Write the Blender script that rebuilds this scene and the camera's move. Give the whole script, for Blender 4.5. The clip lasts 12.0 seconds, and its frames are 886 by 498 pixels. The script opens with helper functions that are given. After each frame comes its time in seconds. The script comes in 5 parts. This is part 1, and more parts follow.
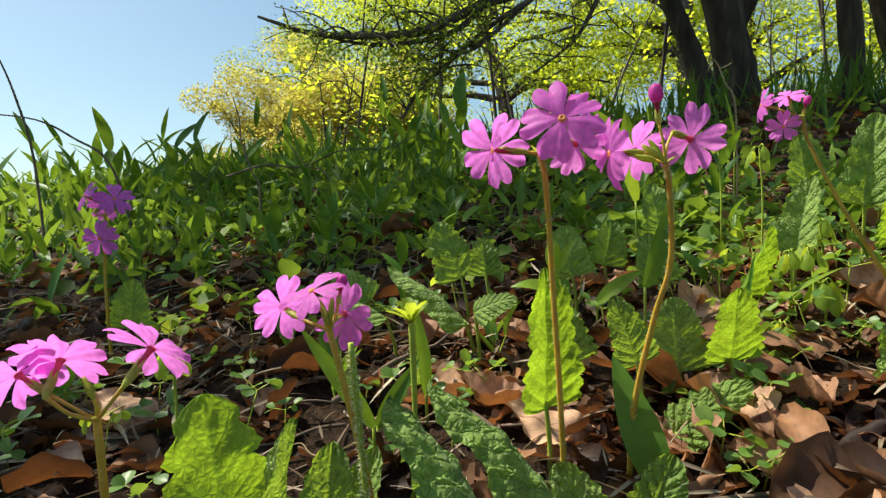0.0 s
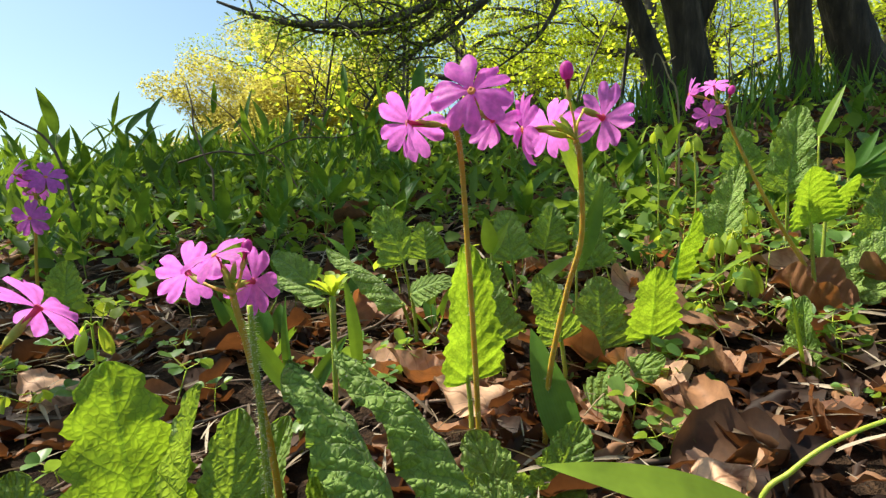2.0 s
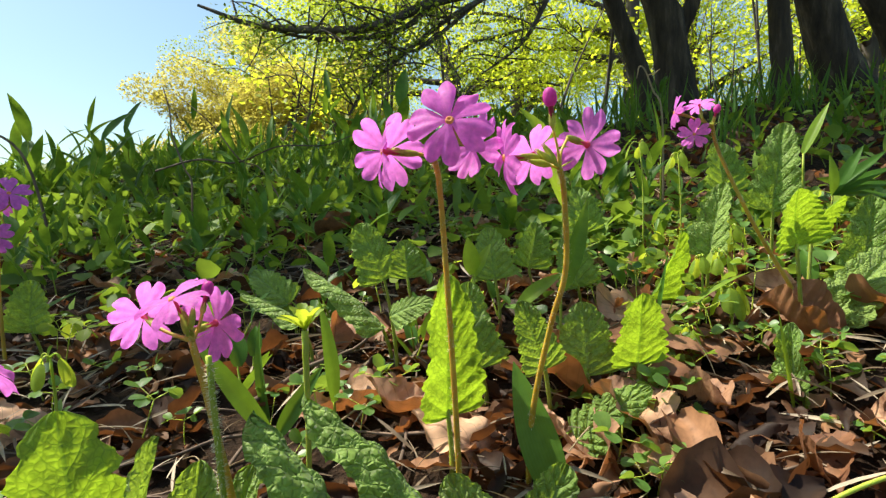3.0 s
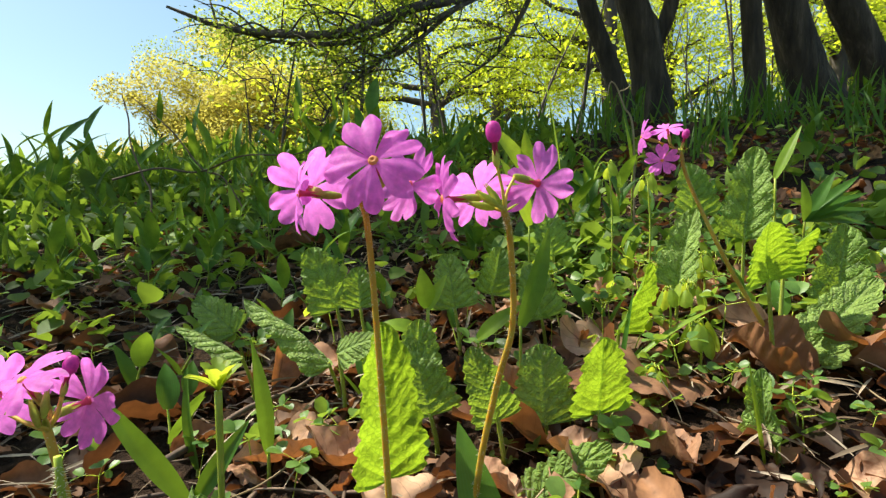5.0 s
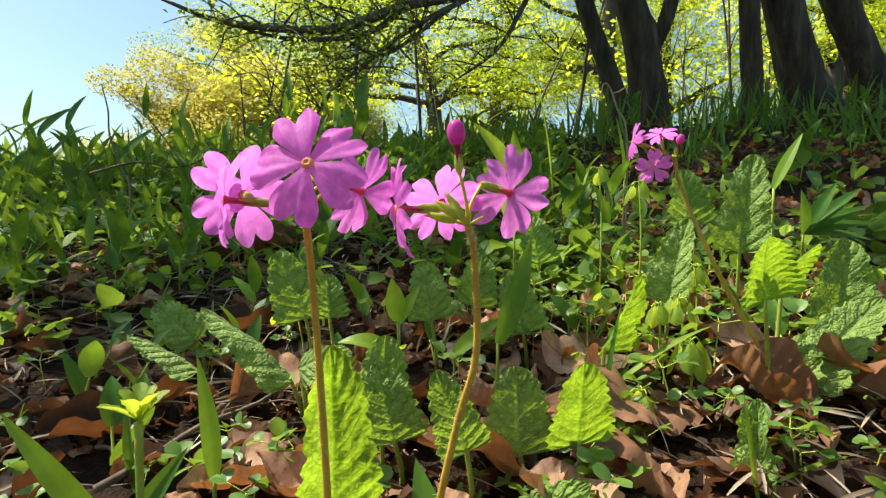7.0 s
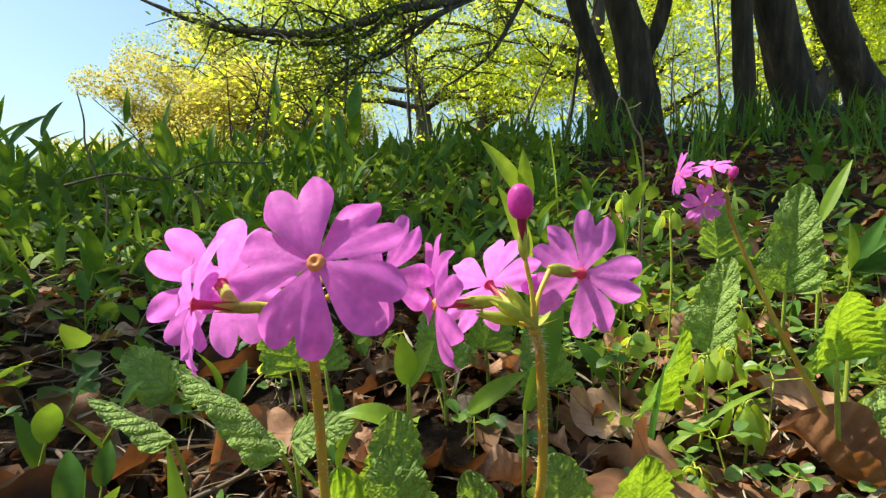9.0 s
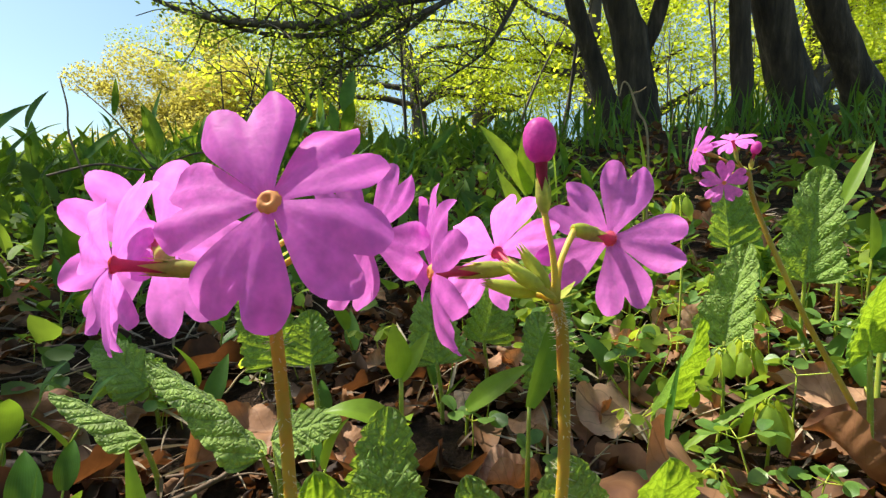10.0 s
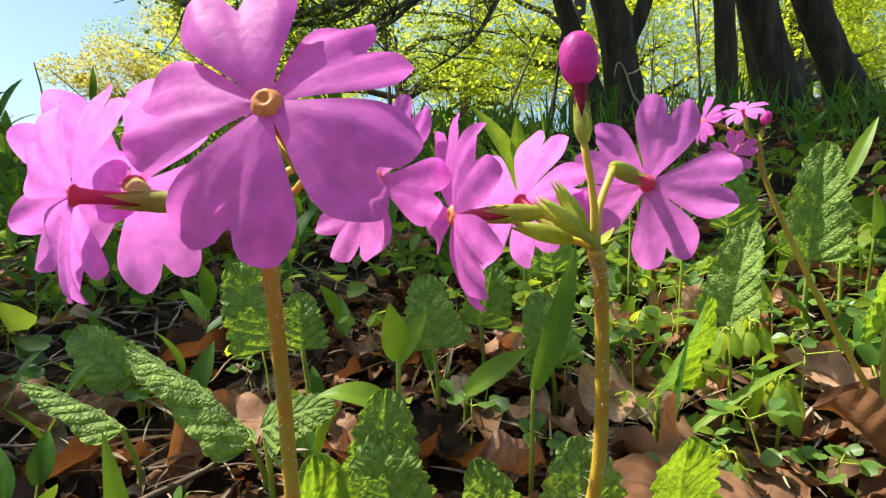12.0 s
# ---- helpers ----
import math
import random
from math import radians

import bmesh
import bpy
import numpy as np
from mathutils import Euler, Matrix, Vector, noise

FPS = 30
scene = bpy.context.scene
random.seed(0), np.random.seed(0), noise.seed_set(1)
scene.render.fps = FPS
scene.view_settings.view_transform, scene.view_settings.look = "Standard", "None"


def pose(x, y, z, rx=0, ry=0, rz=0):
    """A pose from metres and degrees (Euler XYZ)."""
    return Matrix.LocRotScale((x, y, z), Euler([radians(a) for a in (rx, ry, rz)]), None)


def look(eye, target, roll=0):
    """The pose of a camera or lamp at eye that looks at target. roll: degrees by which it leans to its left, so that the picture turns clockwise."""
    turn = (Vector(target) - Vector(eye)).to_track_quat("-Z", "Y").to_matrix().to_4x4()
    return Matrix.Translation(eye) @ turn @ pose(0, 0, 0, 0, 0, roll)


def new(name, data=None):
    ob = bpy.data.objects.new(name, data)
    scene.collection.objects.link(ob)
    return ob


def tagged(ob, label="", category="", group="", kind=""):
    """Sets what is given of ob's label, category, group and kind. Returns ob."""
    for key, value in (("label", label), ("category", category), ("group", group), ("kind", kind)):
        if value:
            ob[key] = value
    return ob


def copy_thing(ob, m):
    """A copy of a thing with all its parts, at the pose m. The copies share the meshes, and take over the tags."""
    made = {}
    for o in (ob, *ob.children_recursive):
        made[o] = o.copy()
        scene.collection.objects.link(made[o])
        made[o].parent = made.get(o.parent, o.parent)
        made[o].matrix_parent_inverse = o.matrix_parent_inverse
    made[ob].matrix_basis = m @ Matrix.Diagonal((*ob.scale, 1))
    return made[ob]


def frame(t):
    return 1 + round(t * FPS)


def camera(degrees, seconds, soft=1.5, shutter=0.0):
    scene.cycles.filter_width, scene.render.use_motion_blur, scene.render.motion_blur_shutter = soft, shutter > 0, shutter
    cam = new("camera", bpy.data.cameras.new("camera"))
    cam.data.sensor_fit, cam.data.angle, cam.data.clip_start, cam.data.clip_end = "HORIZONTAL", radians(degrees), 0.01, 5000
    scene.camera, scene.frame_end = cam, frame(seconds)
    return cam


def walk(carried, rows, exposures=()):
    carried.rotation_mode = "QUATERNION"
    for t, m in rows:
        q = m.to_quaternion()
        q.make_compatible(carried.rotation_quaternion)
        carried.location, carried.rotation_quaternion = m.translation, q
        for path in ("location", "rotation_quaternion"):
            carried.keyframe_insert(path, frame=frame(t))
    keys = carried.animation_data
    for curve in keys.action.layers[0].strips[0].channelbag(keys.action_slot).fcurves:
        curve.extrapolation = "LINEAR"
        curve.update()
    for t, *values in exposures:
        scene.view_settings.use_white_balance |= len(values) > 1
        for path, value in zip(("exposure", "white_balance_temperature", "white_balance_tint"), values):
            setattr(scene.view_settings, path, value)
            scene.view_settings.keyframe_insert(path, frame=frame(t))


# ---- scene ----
cam = camera(76.8, 12.0, soft=1.35)
PATH = [
    (0, (0.02, 0.032, 0.138), (-0.07, 2.027, 0.039), -1.8),
    (0.5, (0.036, 0.028, 0.131), (-0.016, 2.024, 0.022), -1.5),
    (1, (0.039, 0.033, 0.131), (0.02, 2.03, 0.017), -1.4),
    (1.5, (0.036, 0.031, 0.13), (0.04, 2.027, 0.011), -1.3),
    (2, (0.039, 0.029, 0.129), (0.064, 2.025, 0.01), -1.1),
    (2.5, (0.04, 0.034, 0.132), (0.087, 2.03, 0.017), -1.0),
    (2.7, (0.041, 0.038, 0.136), (0.101, 2.034, 0.027), -1.1),
    (4.3, (0.049, 0.043, 0.143), (0.178, 2.036, 0.038), -0.4),
    (4.5, (0.053, 0.053, 0.143), (0.187, 2.046, 0.049), -0.7),
    (5, (0.059, 0.064, 0.153), (0.209, 2.057, 0.061), -0.6),
    (5.5, (0.064, 0.07, 0.154), (0.22, 2.062, 0.06), -0.4),
    (6, (0.07, 0.078, 0.16), (0.229, 2.069, 0.066), -0.1),
    (6.5, (0.071, 0.083, 0.16), (0.233, 2.074, 0.066), 0.4),
    (7, (0.072, 0.087, 0.157), (0.241, 2.077, 0.063), 0.6),
    (7.2, (0.073, 0.09, 0.159), (0.242, 2.081, 0.071), 0.6),
    (8.8, (0.06, 0.129, 0.179), (0.269, 2.115, 0.074), 0.8),
    (9, (0.062, 0.131, 0.176), (0.274, 2.118, 0.094), 0.7),
    (9.5, (0.065, 0.139, 0.174), (0.287, 2.125, 0.089), 0.9),
    (10, (0.064, 0.153, 0.168), (0.293, 2.138, 0.081), 0.9),
    (10.5, (0.064, 0.16, 0.171), (0.301, 2.144, 0.082), 0.8),
    (11, (0.0637, 0.162, 0.171), (0.319, 2.143, 0.068), 1.0),
    (11.5, (0.0635, 0.165, 0.166), (0.328, 2.145, 0.057), 0.9),
    (12, (0.0605, 0.165, 0.160), (0.340, 2.146, 0.053), 0.6),
]
walk(cam, [(t, look(eye, target, roll)) for t, eye, target, roll in PATH],
     exposures=[(0, 0.60), (0.5, 0.66), (1.5, 0.78), (2.5, 0.87), (4.5, 0.90), (7, 0.90), (9, 0.90), (10.5, 0.88), (12, 0.90)])

# ---- world, sun, exposure ----
SUN_DIR = Vector((-0.48, 0.21, 0.85)).normalized()
world = bpy.data.worlds.new("sky")
scene.world = world
world.use_nodes = True
wt = world.node_tree
sky = wt.nodes.new("ShaderNodeTexSky")
sky.sky_type = "NISHITA"
sky.sun_disc = False
sky.sun_elevation = math.asin(SUN_DIR.z)
sky.sun_rotation = math.atan2(SUN_DIR.x, SUN_DIR.y)
sky.air_density = 1.0
sky.dust_density = 1.6
wt.nodes["Background"].inputs["Strength"].default_value = 0.10
tint = wt.nodes.new("ShaderNodeMix")
tint.data_type, tint.blend_type = "RGBA", "MULTIPLY"
tint.inputs[0].default_value = 1.0
tint.inputs[7].default_value = (0.91, 1.04, 0.97, 1)
wt.links.new(sky.outputs[0], tint.inputs[6])
wt.links.new(tint.outputs[2], wt.nodes["Background"].inputs["Color"])

sun = new("sun", bpy.data.lights.new("sun", "SUN"))
sun.data.energy = 5.0
sun.data.angle = radians(0.5)
sun.data.color = (1.0, 0.94, 0.81)
sun.matrix_world = look(SUN_DIR * 20, (0, 0, 0))

# ---- materials ----


def nodes_of(mat):
    mat.use_nodes = True
    nt = mat.node_tree
    return nt, nt.nodes["Principled BSDF"], nt.nodes["Material Output"]


def add(nt, kind, **values):
    n = nt.nodes.new(kind)
    for k, v in values.items():
        n.inputs[k].default_value = v
    return n


def noise_node(nt, scale, detail=3.0, rough=0.6):
    tc = nt.nodes.new("ShaderNodeTexCoord")
    n = add(nt, "ShaderNodeTexNoise", Scale=scale, Detail=detail, Roughness=rough)
    nt.links.new(tc.outputs["Object"], n.inputs["Vector"])
    return n


def ramp(nt, src, stops):
    r = nt.nodes.new("ShaderNodeValToRGB")
    while len(r.color_ramp.elements) < len(stops):
        r.color_ramp.elements.new(0.5)
    for e, (p, c) in zip(r.color_ramp.elements, stops):
        e.position, e.color = p, (*c, 1)
    nt.links.new(src, r.inputs[0])
    return r


def mix(nt, a, b, fac, mode="MIX"):
    m = nt.nodes.new("ShaderNodeMix")
    m.data_type, m.blend_type = "RGBA", mode
    for sock, v in ((m.inputs[0], fac), (m.inputs[6], a), (m.inputs[7], b)):
        if hasattr(v, "is_linked"):
            nt.links.new(v, sock)
        elif isinstance(v, (int, float)):
            sock.default_value = v
        else:
            sock.default_value = (*v, 1)
    return m.outputs[2]


def bump(nt, bsdf, src, strength, dist):
    b = add(nt, "ShaderNodeBump", Strength=strength, Distance=dist)
    nt.links.new(src, b.inputs["Height"])
    nt.links.new(b.outputs[0], bsdf.inputs["Normal"])
    return b


def leafy(name, dark, light, through_col, share=0.45, rough=0.45, island=False, scale=60.0, veins=0.0, vein_col=(0.35, 0.5, 0.15),
          lines=0.0, blotch=None, wrinkle=0.0, gloss=0.25, coarse=0.25, sheen=0.0, crease=1.0, start=0.0):
    """A thin leaf: colour between dark and light, light let through in through_col."""
    mat = bpy.data.materials.new(name)
    nt, bsdf, out = nodes_of(mat)
    n = noise_node(nt, scale)
    if island:
        rnd = nt.nodes.new("ShaderNodeNewGeometry").outputs["Random Per Island"]
    else:
        rnd = nt.nodes.new("ShaderNodeObjectInfo").outputs["Random"]
    r0 = ramp(nt, rnd, [(start, dark), (1.0, light)])
    r1 = ramp(nt, n.outputs["Fac"], [(0.3, (0.72, 0.72, 0.72)), (0.7, (1.18, 1.18, 1.12))])
    col = mix(nt, r0.outputs[0], r1.outputs[0], 1.0, "MULTIPLY")
    tr = mix(nt, through_col, r1.outputs[0], 0.8, "MULTIPLY")
    if blotch:
        nb = noise_node(nt, scale * 0.35, 4.0)
        rb = ramp(nt, nb.outputs["Fac"], [(0.55, (0, 0, 0)), (0.68, (1, 1, 1))])
        col = mix(nt, col, blotch, rb.outputs[0])
    if veins or lines:
        uv = nt.nodes.new("ShaderNodeUVMap")
        sep = nt.nodes.new("ShaderNodeSeparateXYZ")
        nt.links.new(uv.outputs[0], sep.inputs[0])

        def math_node(op, a, b=None):
            m = nt.nodes.new("ShaderNodeMath")
            m.operation = op
            for sock, v in ((m.inputs[0], a), (m.inputs[1], b)):
                if v is None:
                    continue
                if isinstance(v, (int, float)):
                    sock.default_value = v
                else:
                    nt.links.new(v, sock)
            return m.outputs[0]
        av = math_node("ABSOLUTE", sep.outputs[1])
        mid = math_node("LESS_THAN", av, 0.045)
        if veins:
            ph = math_node("SUBTRACT", math_node("MULTIPLY", sep.outputs[0], veins), math_node("MULTIPLY", av, veins * 0.26))
            lat = math_node("LESS_THAN", math_node("ABSOLUTE", math_node("SINE", math_node("MULTIPLY", ph, math.pi))), 0.11)
            fac = math_node("MULTIPLY", math_node("MAXIMUM", mid, math_node("MULTIPLY", lat, 0.55)), 0.6)
            col = mix(nt, col, vein_col, fac)
            tr = mix(nt, tr, (0.45, 0.55, 0.35), fac, "MULTIPLY")
        else:
            w = math_node("MULTIPLY", math_node("SINE", math_node("MULTIPLY", sep.outputs[1], lines)), 0.5)
            fac = math_node("MULTIPLY", math_node("ADD", w, 0.5), 0.22)
            col = mix(nt, col, vein_col, fac)
    nt.links.new(col, bsdf.inputs["Base Color"])
    bsdf.inputs["Roughness"].default_value = rough
    bsdf.inputs["Specular IOR Level"].default_value = gloss
    if sheen:
        bsdf.inputs["Sheen Weight"].default_value = sheen
        bsdf.inputs["Sheen Roughness"].default_value = 0.45
        bsdf.inputs["Sheen Tint"].default_value = (0.85, 1.0, 0.85, 1)
    if wrinkle:
        tc = nt.nodes.new("ShaderNodeTexCoord")
        wob = add(nt, "ShaderNodeTexNoise", Scale=wrinkle * 0.8, Detail=2.0)
        nt.links.new(tc.outputs["Object"], wob.inputs["Vector"])
        vec = nt.nodes.new("ShaderNodeVectorMath")
        vec.operation = "MULTIPLY_ADD"
        nt.links.new(wob.outputs["Color"], vec.inputs[0])
        vec.inputs[1].default_value = (0.8 / wrinkle,) * 3
        nt.links.new(tc.outputs["Object"], vec.inputs[2])
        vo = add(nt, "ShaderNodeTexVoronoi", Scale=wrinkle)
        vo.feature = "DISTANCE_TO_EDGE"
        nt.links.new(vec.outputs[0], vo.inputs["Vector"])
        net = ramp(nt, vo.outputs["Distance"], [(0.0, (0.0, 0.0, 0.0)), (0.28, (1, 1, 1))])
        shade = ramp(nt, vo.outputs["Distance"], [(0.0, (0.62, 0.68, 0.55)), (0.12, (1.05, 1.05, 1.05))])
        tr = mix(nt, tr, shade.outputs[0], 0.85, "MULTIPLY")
        quilt = math_node("POWER", math_node("ABSOLUTE", math_node("SINE", math_node("MULTIPLY", ph, math.pi))), 0.6)
        quilt = math_node("MULTIPLY", quilt, math_node("MINIMUM", math_node("MULTIPLY", av, 7.0), 1.0))
        height = math_node("ADD", math_node("MULTIPLY", net.outputs[0], 0.35), quilt)
        bb = bump(nt, bsdf, height, crease, 0.0019)
    else:
        bb = bump(nt, bsdf, n.outputs["Fac"], coarse, 0.001)
    tb = nt.nodes.new("ShaderNodeBsdfTranslucent")
    nt.links.new(bb.outputs[0], tb.inputs["Normal"])
    nt.links.new(tr, tb.inputs[0])
    ms = nt.nodes.new("ShaderNodeMixShader")
    ms.inputs[0].default_value = share
    nt.links.new(bsdf.outputs[0], ms.inputs[1])
    nt.links.new(tb.outputs[0], ms.inputs[2])
    nt.links.new(ms.outputs[0], out.inputs["Surface"])
    return mat


def solid(name, stops, rough=0.6, scale=40.0, stretch=None, bumps=0.3, dist=0.002, spec=0.3, random=0.0, glow=None):
    mat = bpy.data.materials.new(name)
    nt, bsdf, out = nodes_of(mat)
    n = noise_node(nt, scale, 5.0, 0.65)
    if stretch:
        mp = add(nt, "ShaderNodeMapping", Scale=stretch)
        nt.links.new(n.inputs["Vector"].links[0].from_socket, mp.inputs[0])
        nt.links.new(mp.outputs[0], n.inputs["Vector"])
    col = ramp(nt, n.outputs["Fac"], stops).outputs[0]
    n2 = noise_node(nt, scale * 0.17, 2.0)
    r2 = ramp(nt, n2.outputs["Fac"], [(0.3, (0.7, 0.7, 0.7)), (0.7, (1.2, 1.2, 1.2))])
    col = mix(nt, col, r2.outputs[0], 0.8, "MULTIPLY")
    if random:
        oi = nt.nodes.new("ShaderNodeObjectInfo")
        rr = ramp(nt, oi.outputs["Random"], [(0.0, (1 - random,) * 3), (1.0, (1 + random, 1 + random * 0.9, 1 + random * 0.8))])
        col = mix(nt, col, rr.outputs[0], 1.0, "MULTIPLY")
    nt.links.new(col, bsdf.inputs["Base Color"])
    bsdf.inputs["Roughness"].default_value = rough
    bsdf.inputs["Specular IOR Level"].default_value = spec
    bump(nt, bsdf, n.outputs["Fac"], bumps, dist)
    if glow:
        bsdf.inputs["Subsurface Weight"].default_value = 0.6
        bsdf.inputs["Subsurface Radius"].default_value = glow
        bsdf.inputs["Subsurface Scale"].default_value = 0.0025
    return mat


PETAL = leafy("petal", (0.84, 0.19, 0.74), (0.90, 0.24, 0.81), (1.0, 0.27, 0.92), 0.56, 0.55, scale=260.0, lines=26.0, vein_col=(0.62, 0.07, 0.52))
PETAL_FAR = leafy("petal_violet", (0.68, 0.14, 0.64), (0.74, 0.18, 0.70), (0.88, 0.19, 0.82), 0.45, 0.5, scale=260.0)
BUD = leafy("bud_petal", (0.58, 0.06, 0.38), (0.66, 0.09, 0.45), (0.85, 0.12, 0.55), 0.35, 0.45, scale=300.0)
TUBE = leafy("corolla_tube", (0.50, 0.06, 0.12), (0.60, 0.10, 0.16), (0.80, 0.10, 0.16), 0.25, 0.5, scale=300.0)
NECK = leafy("bud_neck", (0.30, 0.02, 0.05), (0.34, 0.03, 0.07), (0.45, 0.03, 0.06), 0.25, 0.5, scale=300.0)
EYE_MAT = leafy("flower_eye", (0.90, 0.36, 0.12), (0.95, 0.44, 0.16), (1.0, 0.45, 0.12), 0.3, 0.5, scale=400.0)
CALYX = leafy("calyx", (0.36, 0.43, 0.07), (0.46, 0.52, 0.10), (0.72, 0.78, 0.12), 0.35, 0.5, scale=300.0)
SCAPE = solid("scape", [(0.3, (0.52, 0.28, 0.035)), (0.7, (0.47, 0.37, 0.05))], 0.5, 200.0, bumps=0.15, dist=0.0003, glow=(0.9, 0.6, 0.08))
PEDICEL = solid("pedicel", [(0.3, (0.44, 0.32, 0.05)), (0.7, (0.44, 0.38, 0.07))], 0.5, 200.0, bumps=0.15, dist=0.0003, glow=(0.8, 0.7, 0.10))
SCAPE_GREEN = solid("green_stalk", [(0.3, (0.27, 0.33, 0.04)), (0.7, (0.36, 0.40, 0.06))], 0.5, 200.0, bumps=0.15, dist=0.0003, glow=(0.6, 0.8, 0.15))
HAIR = leafy("stem_hair", (0.72, 0.66, 0.46), (0.80, 0.74, 0.54), (0.8, 0.8, 0.6), 0.4, 0.5)
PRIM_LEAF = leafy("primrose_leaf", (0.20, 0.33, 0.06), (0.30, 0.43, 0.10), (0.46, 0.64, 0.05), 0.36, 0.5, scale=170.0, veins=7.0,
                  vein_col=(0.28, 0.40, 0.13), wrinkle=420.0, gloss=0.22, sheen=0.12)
PRIM_YOUNG = leafy("young_primrose_leaf", (0.18, 0.32, 0.04), (0.24, 0.39, 0.05), (0.46, 0.66, 0.03), 0.5, 0.5, scale=120.0, veins=7.0,
                   vein_col=(0.20, 0.34, 0.07), wrinkle=380.0, gloss=0.15, sheen=0.08, crease=0.3)
BLADE = leafy("blade_leaf", (0.04, 0.115, 0.015), (0.10, 0.20, 0.025), (0.30, 0.46, 0.03), 0.28, 0.42, gloss=0.16, scale=90.0, lines=38.0, vein_col=(0.10, 0.24, 0.06))
GRASS = leafy("grass_leaf", (0.16, 0.29, 0.025), (0.27, 0.40, 0.04), (0.52, 0.66, 0.04), 0.5, 0.4, scale=90.0, lines=25.0, vein_col=(0.2, 0.36, 0.08))
HERB = leafy("herb_leaflet", (0.06, 0.15, 0.03), (0.16, 0.28, 0.055), (0.38, 0.54, 0.05), 0.36, 0.42, scale=150.0, gloss=0.45)
HERB_YOUNG = leafy("young_herb_leaflet", (0.20, 0.32, 0.04), (0.30, 0.40, 0.05), (0.62, 0.72, 0.05), 0.5, 0.5, scale=150.0)
COVER = leafy("ground_cover", (0.025, 0.07, 0.014), (0.17, 0.27, 0.035), (0.36, 0.52, 0.045), 0.35, 0.6, island=True, scale=30.0)
CANOPY = leafy("spring_foliage", (0.18, 0.27, 0.02), (0.32, 0.40, 0.03), (0.78, 0.86, 0.05), 0.62, 0.5, island=True, scale=8.0)
CANOPY_GOLD = leafy("golden_foliage", (0.32, 0.30, 0.05), (0.42, 0.36, 0.06), (0.70, 0.62, 0.12), 0.6, 0.5, island=True, scale=8.0)
CANOPY_DARK = leafy("branch_foliage", (0.12, 0.19, 0.025), (0.24, 0.32, 0.04), (0.48, 0.58, 0.06), 0.55, 0.45, island=True, scale=20.0)
DEAD = leafy("dead_leaf", (0.24, 0.11, 0.055), (0.72, 0.44, 0.28), (0.70, 0.24, 0.06), 0.2, 0.6, scale=85.0, veins=8.0, vein_col=(0.17, 0.075, 0.035),
             blotch=(0.13, 0.055, 0.03), coarse=0.9, start=0.2)
DEAD_COVER = leafy("leaf_litter", (0.026, 0.014, 0.009), (0.36, 0.18, 0.09), (0.40, 0.14, 0.04), 0.15, 0.65, island=True, scale=160.0, blotch=(0.05, 0.026, 0.015), start=0.35)
STRAW = leafy("dry_grass", (0.30, 0.21, 0.11), (0.50, 0.40, 0.25), (0.4, 0.3, 0.15), 0.2, 0.6, scale=80.0)
BITS = leafy("dry_bits", (0.10, 0.065, 0.04), (0.52, 0.42, 0.30), (0.35, 0.26, 0.15), 0.15, 0.55, island=True, scale=200.0)
TWIG = solid("dead_twig", [(0.3, (0.10, 0.065, 0.045)), (0.7, (0.24, 0.17, 0.12))], 0.8, 120.0, stretch=(1, 1, 0.2), bumps=0.5, dist=0.001, random=0.3)
BARK = solid("bark", [(0.3, (0.024, 0.018, 0.013)), (0.55, (0.075, 0.054, 0.036)), (0.75, (0.19, 0.14, 0.095))], 0.85, 22.0, stretch=(1, 1, 0.16), bumps=1.0, dist=0.02)
BARK_PALE = solid("branch_bark", [(0.3, (0.045, 0.034, 0.025)), (0.55, (0.13, 0.10, 0.075)), (0.75, (0.26, 0.21, 0.16))], 0.7, 45.0, stretch=(1, 1, 0.3), bumps=0.8, dist=0.006)
BARK_FAR = solid("far_bark", [(0.3, (0.05, 0.042, 0.035)), (0.7, (0.16, 0.13, 0.11))], 0.85, 9.0, stretch=(1, 1, 0.2), bumps=0.8, dist=0.02)
SOIL = solid("humus", [(0.3, (0.014, 0.009, 0.006)), (0.5, (0.034, 0.021, 0.013)), (0.7, (0.085, 0.05, 0.028))], 0.95, 130.0, bumps=1.0, dist=0.012, spec=0.1)

# ---- mesh helpers ----


def mesh_of(name, verts, faces, mat, uvs=None, smooth=True):
    me = bpy.data.meshes.new(name)
    me.from_pydata([tuple(v) for v in verts], [], faces)
    if uvs is not None:
        layer = me.uv_layers.new(name="UVMap")
        loops = np.empty(len(me.loops), dtype=np.int32)
        me.loops.foreach_get("vertex_index", loops)
        layer.data.foreach_set("uv", np.asarray(uvs, dtype=np.float32)[loops].ravel())
    me.polygons.foreach_set("use_smooth", [smooth] * len(me.polygons))
    me.materials.append(mat)
    me.update()
    return me


def part(name, me, parent, label="", m=None):
    ob = new(name, me)
    ob.parent = parent
    if m is not None:
        ob.matrix_basis = m
    if label:
        ob["label"] = label
    return ob


def thing(name, base, label, category, group="", kind=""):
    ob = new(name)
    ob.empty_display_size = 0.02
    ob.location = base
    return tagged(ob, label, category, group, kind)


